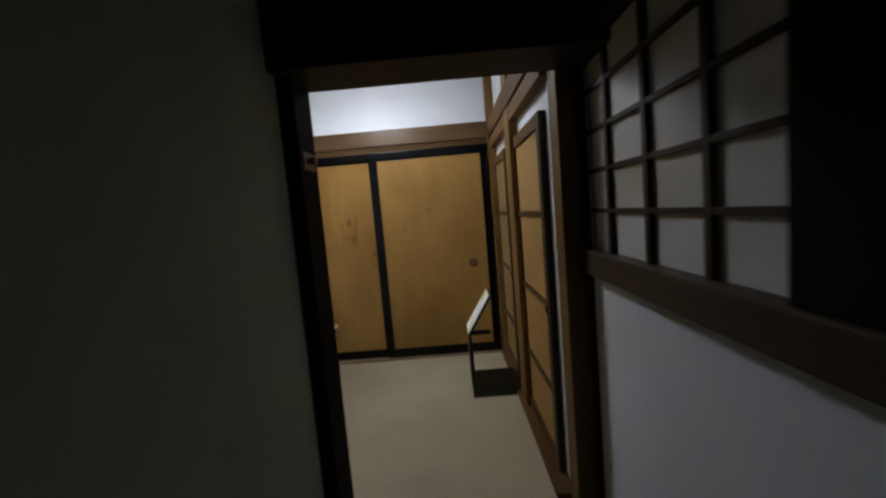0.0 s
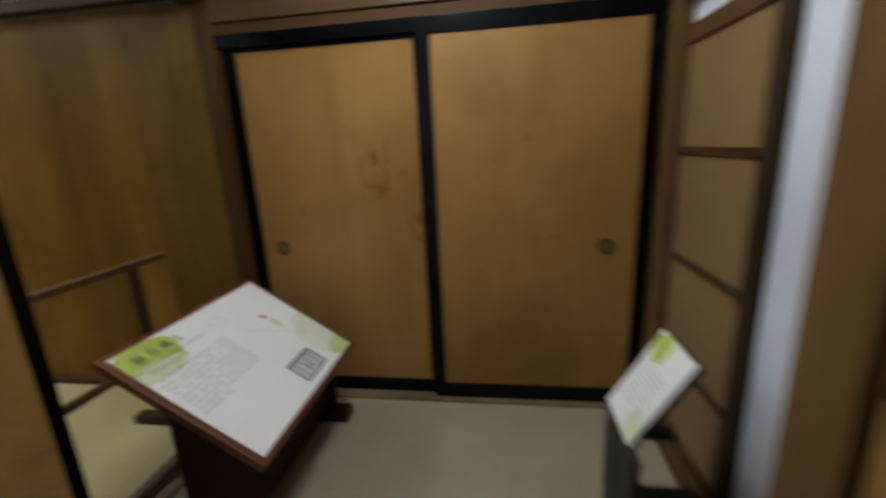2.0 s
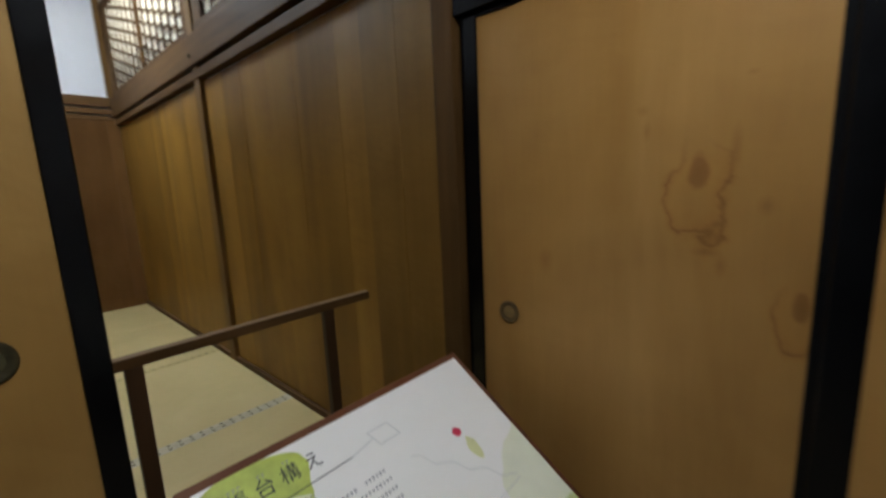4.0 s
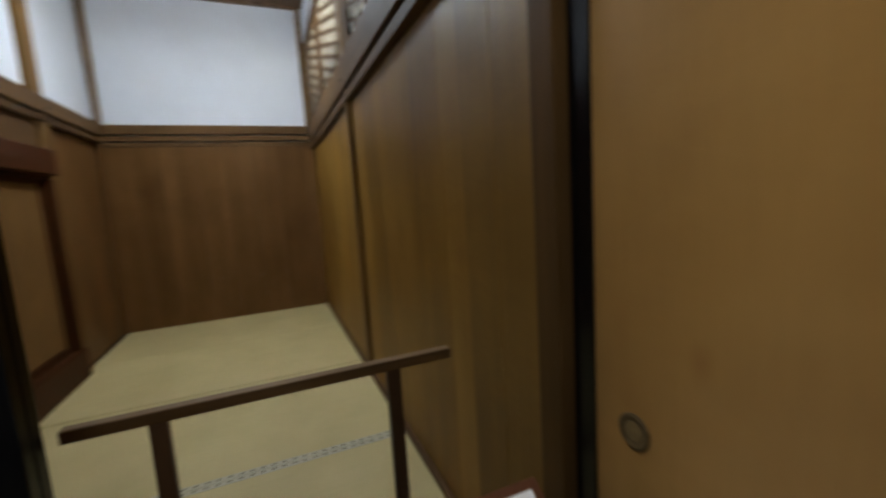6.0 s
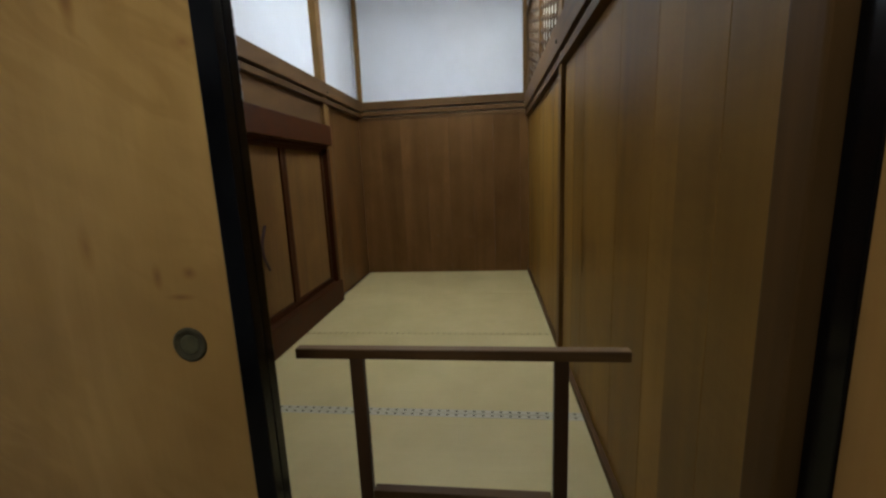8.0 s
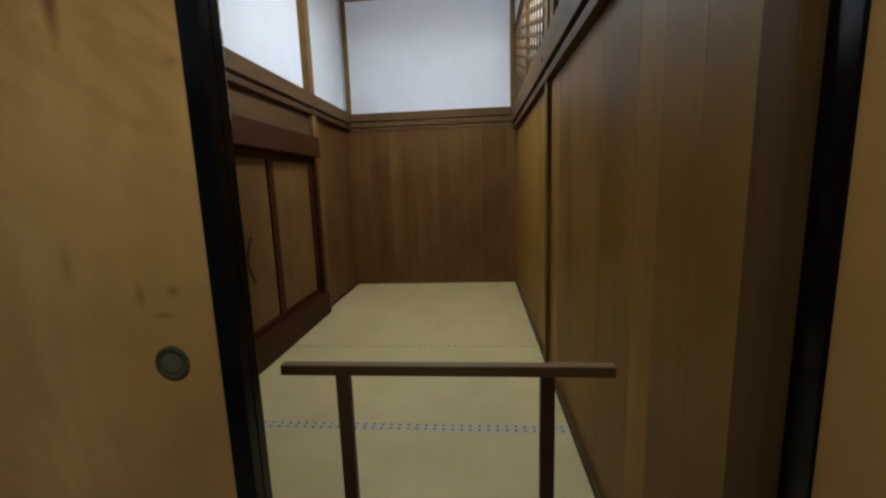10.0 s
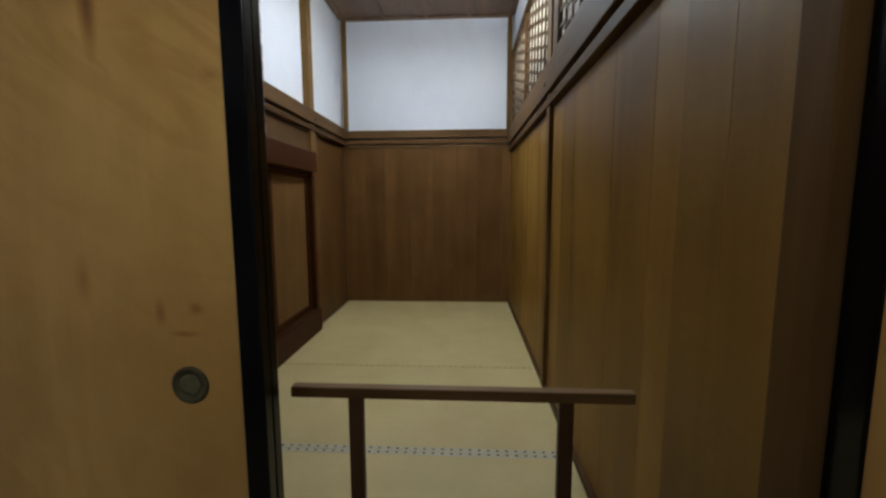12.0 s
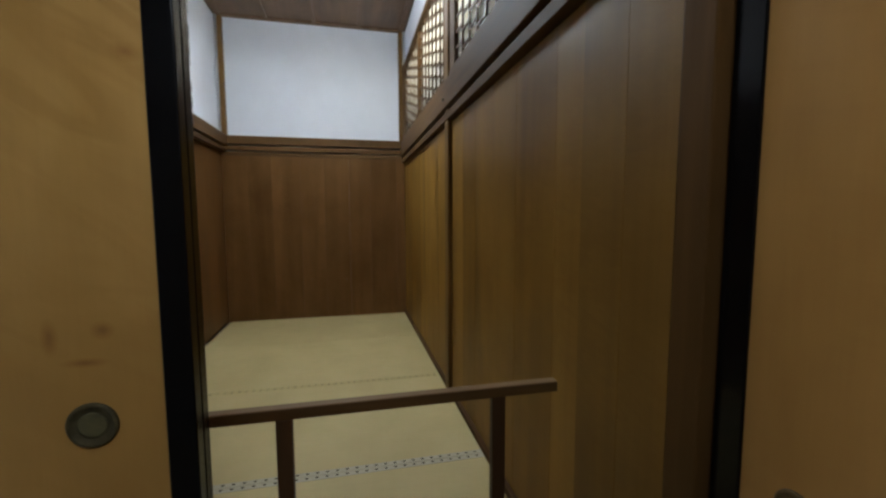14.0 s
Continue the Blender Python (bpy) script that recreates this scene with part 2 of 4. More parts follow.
FUSUMA_C = wood("golden_door_board", (0.365, 0.21, 0.056), (0.51, 0.308, 0.098), "z", 0.5, 0.09, 0.04, 0.6, marks=((0.662, 0.006, 1.70, 0.024, 0.12), (0.660, 0.006, 1.70, 0.022, 0.13), (0.658, 0.006, 1.71, 0.024, 0.13), (0.878, 0.006, 1.575, 0.03, 0.02), (0.750, 0.006, 1.138, 0.013, 0.032), (0.822, 0.006, 1.146, 0.018, 0.016), (0.795, 0.006, 1.095, 0.035, 0.008), (0.60, 0.006, 1.20, 0.02, 0.06)), shuffle=False, stretch=0.35, figure=0.26, curl_turn=35.0, curl_scale=11.0, mark_depth=0.62)
PLANK = wood("wall_plank", (0.208, 0.106, 0.019), (0.410, 0.224, 0.046), "z", 0.46, 0.03, 0.13, 0.5, shine=0.18, stretch=0.07, figure=0.10, varnish=(1.0, 0.75, 0.4))
# PLANK colour darkened for weaker light near the opening, plus the boards' own tone
PLANK_SHADED = wood("shaded_wall_plank", (0.140, 0.072, 0.015), (0.280, 0.153, 0.034), "z", 0.46, 0.03, 0.13, 0.5, shine=0.18, stretch=0.07, figure=0.10, varnish=(1.0, 0.75, 0.4))
PLANK_RED = wood("reddish_wall_plank", (0.14, 0.067, 0.021), (0.225, 0.115, 0.038), "z", 0.38, 0.08, 0.12, 0.7, shine=0.3, figure=0.16, varnish=(1.0, 0.8, 0.6))
BEAM_X = wood("beam_wood_x", (0.088, 0.046, 0.017), (0.185, 0.104, 0.042), "x", 0.62, 0.2, 0.1, shine=0.12)
BEAM_Y = wood("beam_wood_y", (0.095, 0.049, 0.018), (0.195, 0.108, 0.043), "y", 0.62, 0.2, 0.1, shine=0.12)
POLISHED_BEAM = wood("polished_beam_wood", (0.095, 0.050, 0.019), (0.195, 0.110, 0.045), "x", 0.3, 0.2, 0.1, shine=0.5)
POST = wood("post_wood", (0.155, 0.083, 0.026), (0.27, 0.154, 0.052), "z", 0.5, 0.15, 0.12, shine=0.14)
DARK_BEAM = wood("dark_beam", (0.020, 0.013, 0.008), (0.045, 0.03, 0.02), "x", 0.6, 0.2, 0.1)
# POST with shade mixed into its colour, for the dim corner by the opening
DIM_POST = wood("dimmed_corner_post", (0.066, 0.034, 0.011), (0.130, 0.070, 0.024), "z", 0.55, 0.12, 0.1, shine=0.05)
WINDOW_RAIL = wood("old_window_rail", (0.055, 0.038, 0.022), (0.12, 0.085, 0.05), "y", 0.5, 0.2, 0.1)
DARK_LATTICE = wood("lattice_wood", (0.085, 0.048, 0.022), (0.16, 0.092, 0.044), "z", 0.5, 0.1, 0.1)
DARK_POST = wood("dark_post", (0.007, 0.005, 0.004), (0.016, 0.011, 0.008), "z", 0.7, 0.2, 0.1, shine=0.06)
STILE_WOOD = wood("door_stile_wood", (0.035, 0.022, 0.011), (0.075, 0.048, 0.025), "z", 0.5, 0.15, 0.1, shine=0.12)
RAIL_WOOD = wood("barrier_wood", (0.055, 0.028, 0.010), (0.150, 0.085, 0.032), "y", 0.52, 0.2, 0.1, shine=0.12)
RAIL_TOP = wood("worn_barrier_top", (0.20, 0.125, 0.06), (0.36, 0.24, 0.125), "y", 0.5, 0.25, 0.1, shine=0.15)
RAIL_WOOD_Z = wood("barrier_wood_upright", (0.035, 0.017, 0.007), (0.08, 0.042, 0.019), "z", 0.45, 0.2, 0.1)
SILL = wood("worn_sill", (0.16, 0.11, 0.06), (0.30, 0.22, 0.13), "y", 0.5, 0.25, 0.1)
CEIL = wood("ceiling_board", (0.17, 0.10, 0.055), (0.30, 0.19, 0.11), "x", 0.4, 0.15, 0.25, shine=0.4)
CHODAI = wood("chodai_panel", (0.15, 0.075, 0.020), (0.24, 0.13, 0.042), "z", 0.5, 0.12, 0.15)
SIGN_DARK = wood("dark_sign_wood", (0.028, 0.012, 0.006), (0.055, 0.024, 0.012), "z", 0.5, 0.15, 0.1, shine=0.1)
SIGN_WOOD = wood("sign_wood", (0.12, 0.042, 0.018), (0.20, 0.08, 0.035), "y", 0.4, 0.15, 0.1)
SIGN_BLACK = coated("black_stand", (0.010, 0.011, 0.010), 0.5, 0.2)
TATAMI = woven("tatami_rush", (0.575, 0.475, 0.21), (0.68, 0.565, 0.265), 0.008)
MATTING = woven("floor_matting", (0.36, 0.305, 0.20), (0.43, 0.375, 0.25), 0.012)
HERI = coated("mat_border_cloth", (0.58, 0.54, 0.40), 0.9, 0.15, 20.0, 500.0, 0.3, shine=0.08)
MOTIF = coated("dark_border_motif", (0.050, 0.042, 0.030), 0.9, 0.2, shine=0.05)
HERI_WORN = coated("faded_border_cloth", (0.60, 0.505, 0.255), 0.9, 0.12, 20.0, 500.0, 0.3, shine=0.08)
MOTIF_WORN = coated("faded_border_motif", (0.15, 0.135, 0.095), 0.9, 0.3, shine=0.05)
BRASS = coated("dark_bronze", (0.062, 0.052, 0.024), 0.55, 0.5, 60.0, 200.0, 0.3, 0.15, shine=0.2)
PULL_BROWN = coated("brown_bronze", (0.125, 0.08, 0.03), 0.55, 0.5, 60.0, 200.0, 0.3, 0.15, shine=0.2)
PULL_LIGHT = coated("worn_bronze", (0.20, 0.13, 0.05), 0.55, 0.4, 45.0, 150.0, 0.3, 0.1, shine=0.2)
PATINA = coated("green_bronze", (0.092, 0.084, 0.04), 0.6, 0.5, 45.0, 150.0, 0.3, 0.1, shine=0.2)
COPPER = coated("copper_fitting", (0.22, 0.105, 0.05), 0.45, 0.3, 30.0, 100.0, 0.2, 0.8)
PRINT = coated("white_print", (0.92, 0.92, 0.88), 0.4, 0.03, 5.0, 300.0, 0.03)
GREEN = coated("green_ink", (0.57, 0.68, 0.12), 0.45, 0.3, 25.0)
PALE_GREEN = coated("pale_green_ink", (0.76, 0.81, 0.55), 0.45, 0.15, 20.0)
INK = coated("black_ink", (0.03, 0.03, 0.03), 0.5, 0.3)
TEXT_INK = coated("dark_grey_ink", (0.38, 0.38, 0.40), 0.5, 0.3)
WASH_GREEN = coated("faint_green_ink", (0.85, 0.88, 0.70), 0.45, 0.08, 12.0)
MID_GREEN = coated("soft_green_ink", (0.66, 0.75, 0.33), 0.45, 0.2, 22.0)
GREY_INK = coated("grey_ink", (0.32, 0.32, 0.33), 0.5, 0.3)
OLIVE_INK = coated("olive_ink", (0.30, 0.37, 0.10), 0.5, 0.2)
PALE_INK = coated("pale_grey_ink", (0.62, 0.63, 0.62), 0.5, 0.1)
RED_INK = coated("red_ink", (0.62, 0.04, 0.09), 0.5, 0.2)
TAN_INK = coated("leaf_ink", (0.76, 0.78, 0.42), 0.5, 0.2)
CHIP = coated("bare_ground_under_lacquer", (0.16, 0.16, 0.17), 0.6, 0.3)
CORD = coated("dark_cord", (0.05, 0.02, 0.02), 0.8, 0.3)
GLOW_A = glowing("lit_shade", LAMP_COLOUR, LAMP_ANTEROOM)
GLOW_B = glowing("lit_diffuser", LAMP_COOL, LAMP_INNER)
GLOW_C = glowing("lit_square_shade", LAMP_COOL, 23.0)
GLOW_SIDE = glowing("dim_shade_side", LAMP_COLOUR, 15.5)


# ---- building helpers ----
def box(bm, x0, x1, y0, y1, z0, z1):
    """Adds a box to a bmesh; returns its vertices."""
    return bmesh.ops.create_cube(bm, size=1, matrix=Matrix.LocRotScale(((x0 + x1) / 2, (y0 + y1) / 2, (z0 + z1) / 2), None, (abs(x1 - x0), abs(y1 - y0), abs(z1 - z0))))["verts"]


def soften(bm, width, segments=2):
    bmesh.ops.bevel(bm, geom=bm.edges[:], offset=width, segments=segments, profile=0.6, affect="EDGES", clamp_overlap=True)
    return bm


def boxes(*sizes, bevel=0.0):
    bm = bmesh.new()
    for s in sizes:
        box(bm, *s)
    return soften(bm, bevel) if bevel else bm


def turned(profile, steps=32):
    """A solid of revolution about z from (radius, height) pairs."""
    bm = bmesh.new()
    rows = []
    for r, h in profile:
        rows.append([bm.verts.new((r * math.cos(2 * math.pi * i / steps), r * math.sin(2 * math.pi * i / steps), h)) for i in range(steps)])
    for a, b in zip(rows, rows[1:]):
        for i in range(steps):
            bm.faces.new((a[i], a[(i + 1) % steps], b[(i + 1) % steps], b[i]))
    bm.faces.new(rows[0][::-1])
    bm.faces.new(rows[-1])
    bmesh.ops.recalc_face_normals(bm, faces=bm.faces[:])
    for f in bm.faces:
        f.smooth = True
    return bm


def tube(points, radius, steps=8):
    """A round cord along points."""
    bm = bmesh.new()
    pts = [Vector(p) for p in points]
    rings = []
    for i, p in enumerate(pts):
        d = (pts[min(i + 1, len(pts) - 1)] - pts[max(i - 1, 0)]).normalized()
        u = d.orthogonal().normalized()
        w = d.cross(u)
        rings.append([bm.verts.new(p + radius * (math.cos(2 * math.pi * k / steps) * u + math.sin(2 * math.pi * k / steps) * w)) for k in range(steps)])
    for a, b in zip(rings, rings[1:]):
        for k in range(steps):
            bm.faces.new((a[k], a[(k + 1) % steps], b[(k + 1) % steps], b[k]))
    bm.faces.new(rings[0][::-1])
    bm.faces.new(rings[-1])
    bmesh.ops.recalc_face_normals(bm, faces=bm.faces[:])
    return bm


def mesh_of(name, bm, material):
    me = bpy.data.meshes.new(name)
    bm.to_mesh(me)
    bm.free()
    me.materials.append(material)
    return me


def part(name, bm, material, parent=None, label="", m=None):
    """One mesh object, built in the parent's own space unless the parent stands at the origin."""
    ob = new(name, mesh_of(name, bm, material))
    if parent is not None:
        ob.parent = parent
    if m is not None:
        ob.matrix_basis = m
    return tagged(ob, label)


def thing(name, label, category, at=(0, 0, 0), group="", m=None):
    ob = new(name)
    ob.empty_display_size = 0.1
    ob.matrix_basis = m if m is not None else Matrix.Translation(at)
    return tagged(ob, label, category, group)


def structure(name, bm, material, label, category):
    return tagged(part(name, bm, material), label, category, kind="structure")


# ---- plan (metres) ----
ANTE_X, ANTE_Z = 2.06, 2.55                   # right wall and ceiling of the anteroom
DOOR_Y0, DOOR_Y1 = -2.29, -2.055              # the doorway that the walk comes through
IN_X, IN_Y0, IN_Y1, IN_Z = -4.78, -2.225, -0.035, 3.69   # the inner room

# ---- anteroom: floor, ceiling, walls ----
def anteroom():
    structure("floor_1", boxes((-0.02, 2.2, DOOR_Y0, 0.06, -0.06, 0.0)), MATTING, "plain beige matting floor of the anteroom", "floor")
    bm = boxes((-0.16, 2.24, DOOR_Y1, 0.14, ANTE_Z, ANTE_Z + 0.04))
    for i in range(5):
        box(bm, 0.0, 2.06, -0.2 - i * 0.42, -0.165 - i * 0.42, ANTE_Z - 0.03, ANTE_Z)
    structure("ceiling_1", bm, CEIL, "brown board ceiling with battens", "ceiling")

    # far wall: plaster above the doors, tie beam, head track, sill
    wall = structure("wall_north", boxes((-0.16, 2.24, 0.06, 0.14, 0.0, ANTE_Z), (-0.0, 2.06, 0.0, 0.06, 1.95, ANTE_Z)), PLASTER, "white plaster wall above sliding doors", "wall")
    part("tie_beam", boxes((0.0, 2.0, -0.035, 0.05, 1.885, 2.02), bevel=0.005), POLISHED_BEAM, wall, "polished brown wooden tie beam")
    part("head_track", boxes((0.035, 2.03, -0.02, 0.055, 1.835, 1.885)), BEAM_X, wall)
    part("lacquered_head", boxes((0.0, 2.0, -0.028, 0.055, 1.775, 1.834), bevel=0.003), LACQUER, wall, "black lacquered head rail")
    part("cove_trim", boxes((0.0, 2.0, -0.02, 0.0, ANTE_Z - 0.05, ANTE_Z)), BEAM_X, wall)
    part("sill", boxes((0.0, 2.0, -0.075, 0.06, -0.02, 0.012), bevel=0.003), SILL, wall)

    # right wall: white backing, posts, tie beam; the doors hang before it
    east = structure("wall_east", boxes((2.066, 2.24, DOOR_Y1 + 0.115, 0.14, 0.0, ANTE_Z)), PLASTER, "white plaster wall behind papered doors", "wall")
    part("tie_beam", boxes((2.0, 2.064, -1.94, -0.035, 1.87, 2.0), bevel=0.005), BEAM_Y, east, "brown wooden tie beam")
    part("head_track", boxes((2.012, 2.064, -1.94, -0.002, 1.785, 1.866), bevel=0.003), BEAM_Y, east)
    part("post", boxes((2.008, 2.064, -1.135, -0.945, 0.0, ANTE_Z), bevel=0.008), POST, east, "squared natural wood post")
    part("corner_post", boxes((2.0, 2.064, -0.10, 0.06, 0.0, ANTE_Z), bevel=0.006), POST, east)
    part("sill", boxes((1.985, 2.064, -1.94, -0.10, -0.01, 0.028), bevel=0.004), BEAM_Y, east)

    # left wall: a wide opening with sliding doors
    west = structure("wall_west", boxes((-0.12, 0.0, DOOR_Y1, 0.14, 2.19, ANTE_Z), (-0.12, 0.0, DOOR_Y1, -1.96, 0.0, 2.19)), PLASTER, "white plaster wall over a wide sliding-door opening", "wall")
    part("tie_beam", boxes((-0.14, 0.03, -2.05, -0.0, 2.03, 2.19), bevel=0.006), BEAM_Y, west, "brown wooden tie beam")
    part("head_track", boxes((-0.11, 0.012, -1.96, -0.0, 1.975, 2.03), bevel=0.003), BEAM_Y, west)
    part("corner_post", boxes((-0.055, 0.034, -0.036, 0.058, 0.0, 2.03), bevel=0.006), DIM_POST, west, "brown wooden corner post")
    sill = bmesh.new()
    for x0, x1, z in ((-0.13, -0.085, 0.016), (-0.085, -0.065, 0.004), (-0.065, -0.045, 0.016), (-0.045, -0.02, 0.004), (-0.02, 0.03, 0.016)):
        box(sill, x0, x1, -1.96, -0.036, -0.04, z)
    part("sill", sill, SILL, west, "grooved wooden sill")

    # wall towards the corridor with the doorway
    south = structure("wall_south", boxes((-0.12, 1.0, DOOR_Y0, DOOR_Y1, 0.0, ANTE_Z), (1.0, 2.24, DOOR_Y0, DOOR_Y1, 1.95, ANTE_Z)), PLASTER, "plaster wall with a doorway", "wall")
    part("door_post", boxes((1.0, 1.135, -2.235, DOOR_Y1, 0.0, 1.95), bevel=0.005), DARK_POST, south, "dark stained door post")
    part("door_post", boxes((2.042, 2.13, -2.06, -1.94, 0.0, ANTE_Z), bevel=0.005), POST, south, "brown door post")
    part("door_post", boxes((2.115, 2.14, -2.085, -2.062, 0.0, 1.95), bevel=0.004), STILE_WOOD, south, "dark door post")
    part("lintel", boxes((1.0, 2.24, DOOR_Y0 - 0.01, DOOR_Y1 + 0.01, 1.768, 1.95), bevel=0.005), DARK_BEAM, south, "dark lintel beam")
    part("threshold", boxes((1.135, 2.115, DOOR_Y0, DOOR_Y1, -0.03, 0.015), bevel=0.004), DARK_BEAM, south)


def corridor():
    structure("floor_2", boxes((0.9, 2.3, -5.2, DOOR_Y0, -0.06, 0.0)), DARK_BEAM, "dark board corridor floor", "floor")
    structure("ceiling_2", boxes((0.9, 2.3, -5.2, DOOR_Y0, 2.3, 2.34)), DARK_BEAM, "dark board corridor ceiling", "ceiling")
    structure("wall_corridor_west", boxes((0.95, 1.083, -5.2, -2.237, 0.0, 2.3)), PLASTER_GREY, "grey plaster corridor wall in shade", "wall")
    structure("wall_corridor_south", boxes((0.9, 2.3, -5.3, -5.2, 0.0, 2.34)), PLASTER_GREY, "plain plaster wall closing the corridor", "wall")
    structure("wall_corridor_over_door", boxes((0.95, 2.24, DOOR_Y0 - 0.02, DOOR_Y0 - 0.005, 1.95, 2.3)), DARK_BEAM, "dark boarding over the doorway", "wall")
    east = structure("wall_corridor_east", boxes((2.14, 2.28, -5.2, -2.075, 0.0, 1.012)), PLASTER, "white plaster wall under a papered window", "wall")
    part("upper_wall", boxes((2.155, 2.28, -5.2, -2.075, 1.83, 2.3)), PLASTER, east)
    part("window_backing", boxes((2.22, 2.28, -5.2, -2.075, 1.013, 1.829)), PLASTER, east)
    part("window_rail", boxes((2.105, 2.22, -5.2, -2.0615, 1.012, 1.10), bevel=0.006), WINDOW_RAIL, east, "brown wooden window rail")
    part("window_head", boxes((2.10, 2.22, -5.2, -2.086, 1.81, 1.90), bevel=0.006), DARK_BEAM, east)
    win = thing("window_1", "papered lattice window with dark bars above a rail", "window", (2.140, -3.6, 1.1))
    win["kind"] = "structure"
    levels = [0.0] + [0.144 + i * 0.1415 for i in range(5)]
    uprights = [1.525] + [1.345 - i * 0.257 for i in range(3)] + [0.611]
    for a, b in zip(levels, levels[1:]):
        for c, d in zip(uprights[1:], uprights):
            part("pane", boxes((0.014, 0.020, c + 0.001, d - 0.001, a + 0.001, b - 0.001)), PAPER, win)
    for i in range(5):
        part("lattice_bar", boxes((0.0, 0.0125, 0.61, 1.53, 0.136 + i * 0.1415, 0.152 + i * 0.1415), bevel=0.002), STILE_WOOD, win)
    part("frame_post", boxes((-0.02, 0.019, -1.5, 0.61, 0.0, 0.71), bevel=0.004), DARK_POST, win, "wide dark panel beside the papered part")
    for i in range(3):
        y = 1.345 - i * 0.257
        part("lattice_bar", boxes((-0.002, 0.0128, y - 0.012, y + 0.012, 0.0, 0.71), bevel=0.002), STILE_WOOD, win)


# ---- sliding doors ----
def round_pull(parent, x, z, front=-0.001, rim=None, plate=None):
    dish = turned([(0.037, 0.0), (0.037, 0.003), (0.034, 0.0055), (0.030, 0.005), (0.027, 0.0015), (0.012, 0.0012), (0.011, 0.0022), (0.0, 0.0024)])
    ring = part("pull", dish, rim or BRASS, parent, "round bronze finger pull")
    ring.matrix_basis = pose(x, front, z, 90, 0, 0)
    part("pull_plate", turned([(0.021, 0.0014), (0.021, 0.0026), (0.018, 0.003), (0.0, 0.003)]), plate or PATINA, ring, "patinated inner plate")


def sliding_door(label, width, height, board, m, pull_x=None, pull_z=0.82, stile=0.055, stile_r=None, rail=0.08, top=0.07, group="", rim=None, plate=None):
    """A lacquer-framed board door: x along its width, its face towards -y."""
    door = thing("sliding_door", label, "door", group=group, m=m)
    sr = stile_r or stile
    part("board", boxes((stile - 0.004, width - sr + 0.004, 0.006, 0.024, rail - 0.004, height - top + 0.004)), board, door, "golden-brown figured wooden board")
    part("stile", boxes((0, stile, 0, 0.03, 0, height), bevel=0.003), LACQUER, door, "black lacquered stile")
    part("stile", boxes((width - sr, width, 0, 0.03, 0, height), bevel=0.003), LACQUER, door, "black lacquered stile")
    part("top_rail", boxes((stile, width - sr, 0.001, 0.029, height - top, height), bevel=0.003), LACQUER, door)
    part("bottom_rail", boxes((stile, width - sr, 0.001, 0.029, 0, rail), bevel=0.003), LACQUER, door)
    if pull_x:
        round_pull(door, pull_x, pull_z, 0.0055, rim, plate)
    return door


def papered_door(y_far, y_near, label, paper):
    """A tan-papered lattice door on the right wall, its face towards -x."""
    w = y_far - y_near
    door = thing("papered_door", label, "door", group="papered doors along one wall", m=pose(2.032, y_far, 0.03, 0, 0, -90))
    h = 1.655
    part("stile", boxes((0, 0.05, 0, 0.032, 0, h), bevel=0.003), BEAM_Y, door)
    part("stile", boxes((w - 0.06, w, 0, 0.032, 0, h), bevel=0.003), STILE_WOOD, door, "dark brown worn stile")
    part("top_rail", boxes((0.05, w - 0.06, 0.001, 0.031, h - 0.065, h), bevel=0.003), BEAM_Y, door)
    part("bottom_rail", boxes((0.05, w - 0.06, 0.001, 0.031, 0, 0.06), bevel=0.003), BEAM_Y, door)
    for z in (0.365, 0.78, 1.205):
        part("rail", boxes((0.05, w - 0.06, 0.003, 0.02, z - 0.014, z + 0.014), bevel=0.002), RAIL_WOOD, door)
    for z0, z1 in ((0.06, 0.351), (0.379, 0.766), (0.794, 1.191), (1.219, h - 0.065)):
        part("panel", boxes((0.048, w - 0.058, 0.014, 0.022, z0 - 0.003, z1 + 0.003)), paper, door, "tan paper panel")
    part("catch", boxes((w - 0.056, w - 0.03, -0.012, 0.0, 0.755, 0.785), bevel=0.003), COPPER, door, "small worn catch")


def doors():
    sliding_door("knotty cedar board sliding door in black lacquered frame", 0.967, 1.82, FUSUMA_A, pose(0.045, -0.006, 0.008), 0.167, 0.812, stile=0.063, stile_r=0.057, group="sliding doors at the far wall", rim=PULL_BROWN, plate=PULL_LIGHT)
    sliding_door("plain golden board sliding door in black lacquered frame", 1.012, 1.82, FUSUMA_B, pose(0.974, -0.042, 0.008), 0.827, 0.81, stile=0.062, stile_r=0.06, rail=0.085, group="sliding doors at the far wall", rim=PULL_BROWN, plate=PULL_LIGHT)
    sliding_door("golden board sliding door slid open over another", 0.95, 1.96, FUSUMA_C, pose(-0.002, -1.952, 0.012, 0, 0, 90), 0.80, 0.993, stile=0.05, stile_r=0.045, group="sliding doors at the opening")
    sliding_door("board sliding door parked behind the open one", 0.95, 1.96, FUSUMA_B, pose(-0.0335, -1.952, 0.012, 0, 0, 90), stile=0.05, stile_r=0.045, group="sliding doors at the opening")
    papered_door(-0.085, -0.725, "darker papered lattice door in brown wooden frame", BROWN_PAPER_DARK)
    papered_door(-1.09, -1.80, "tan papered lattice door beside the natural post", BROWN_PAPER)


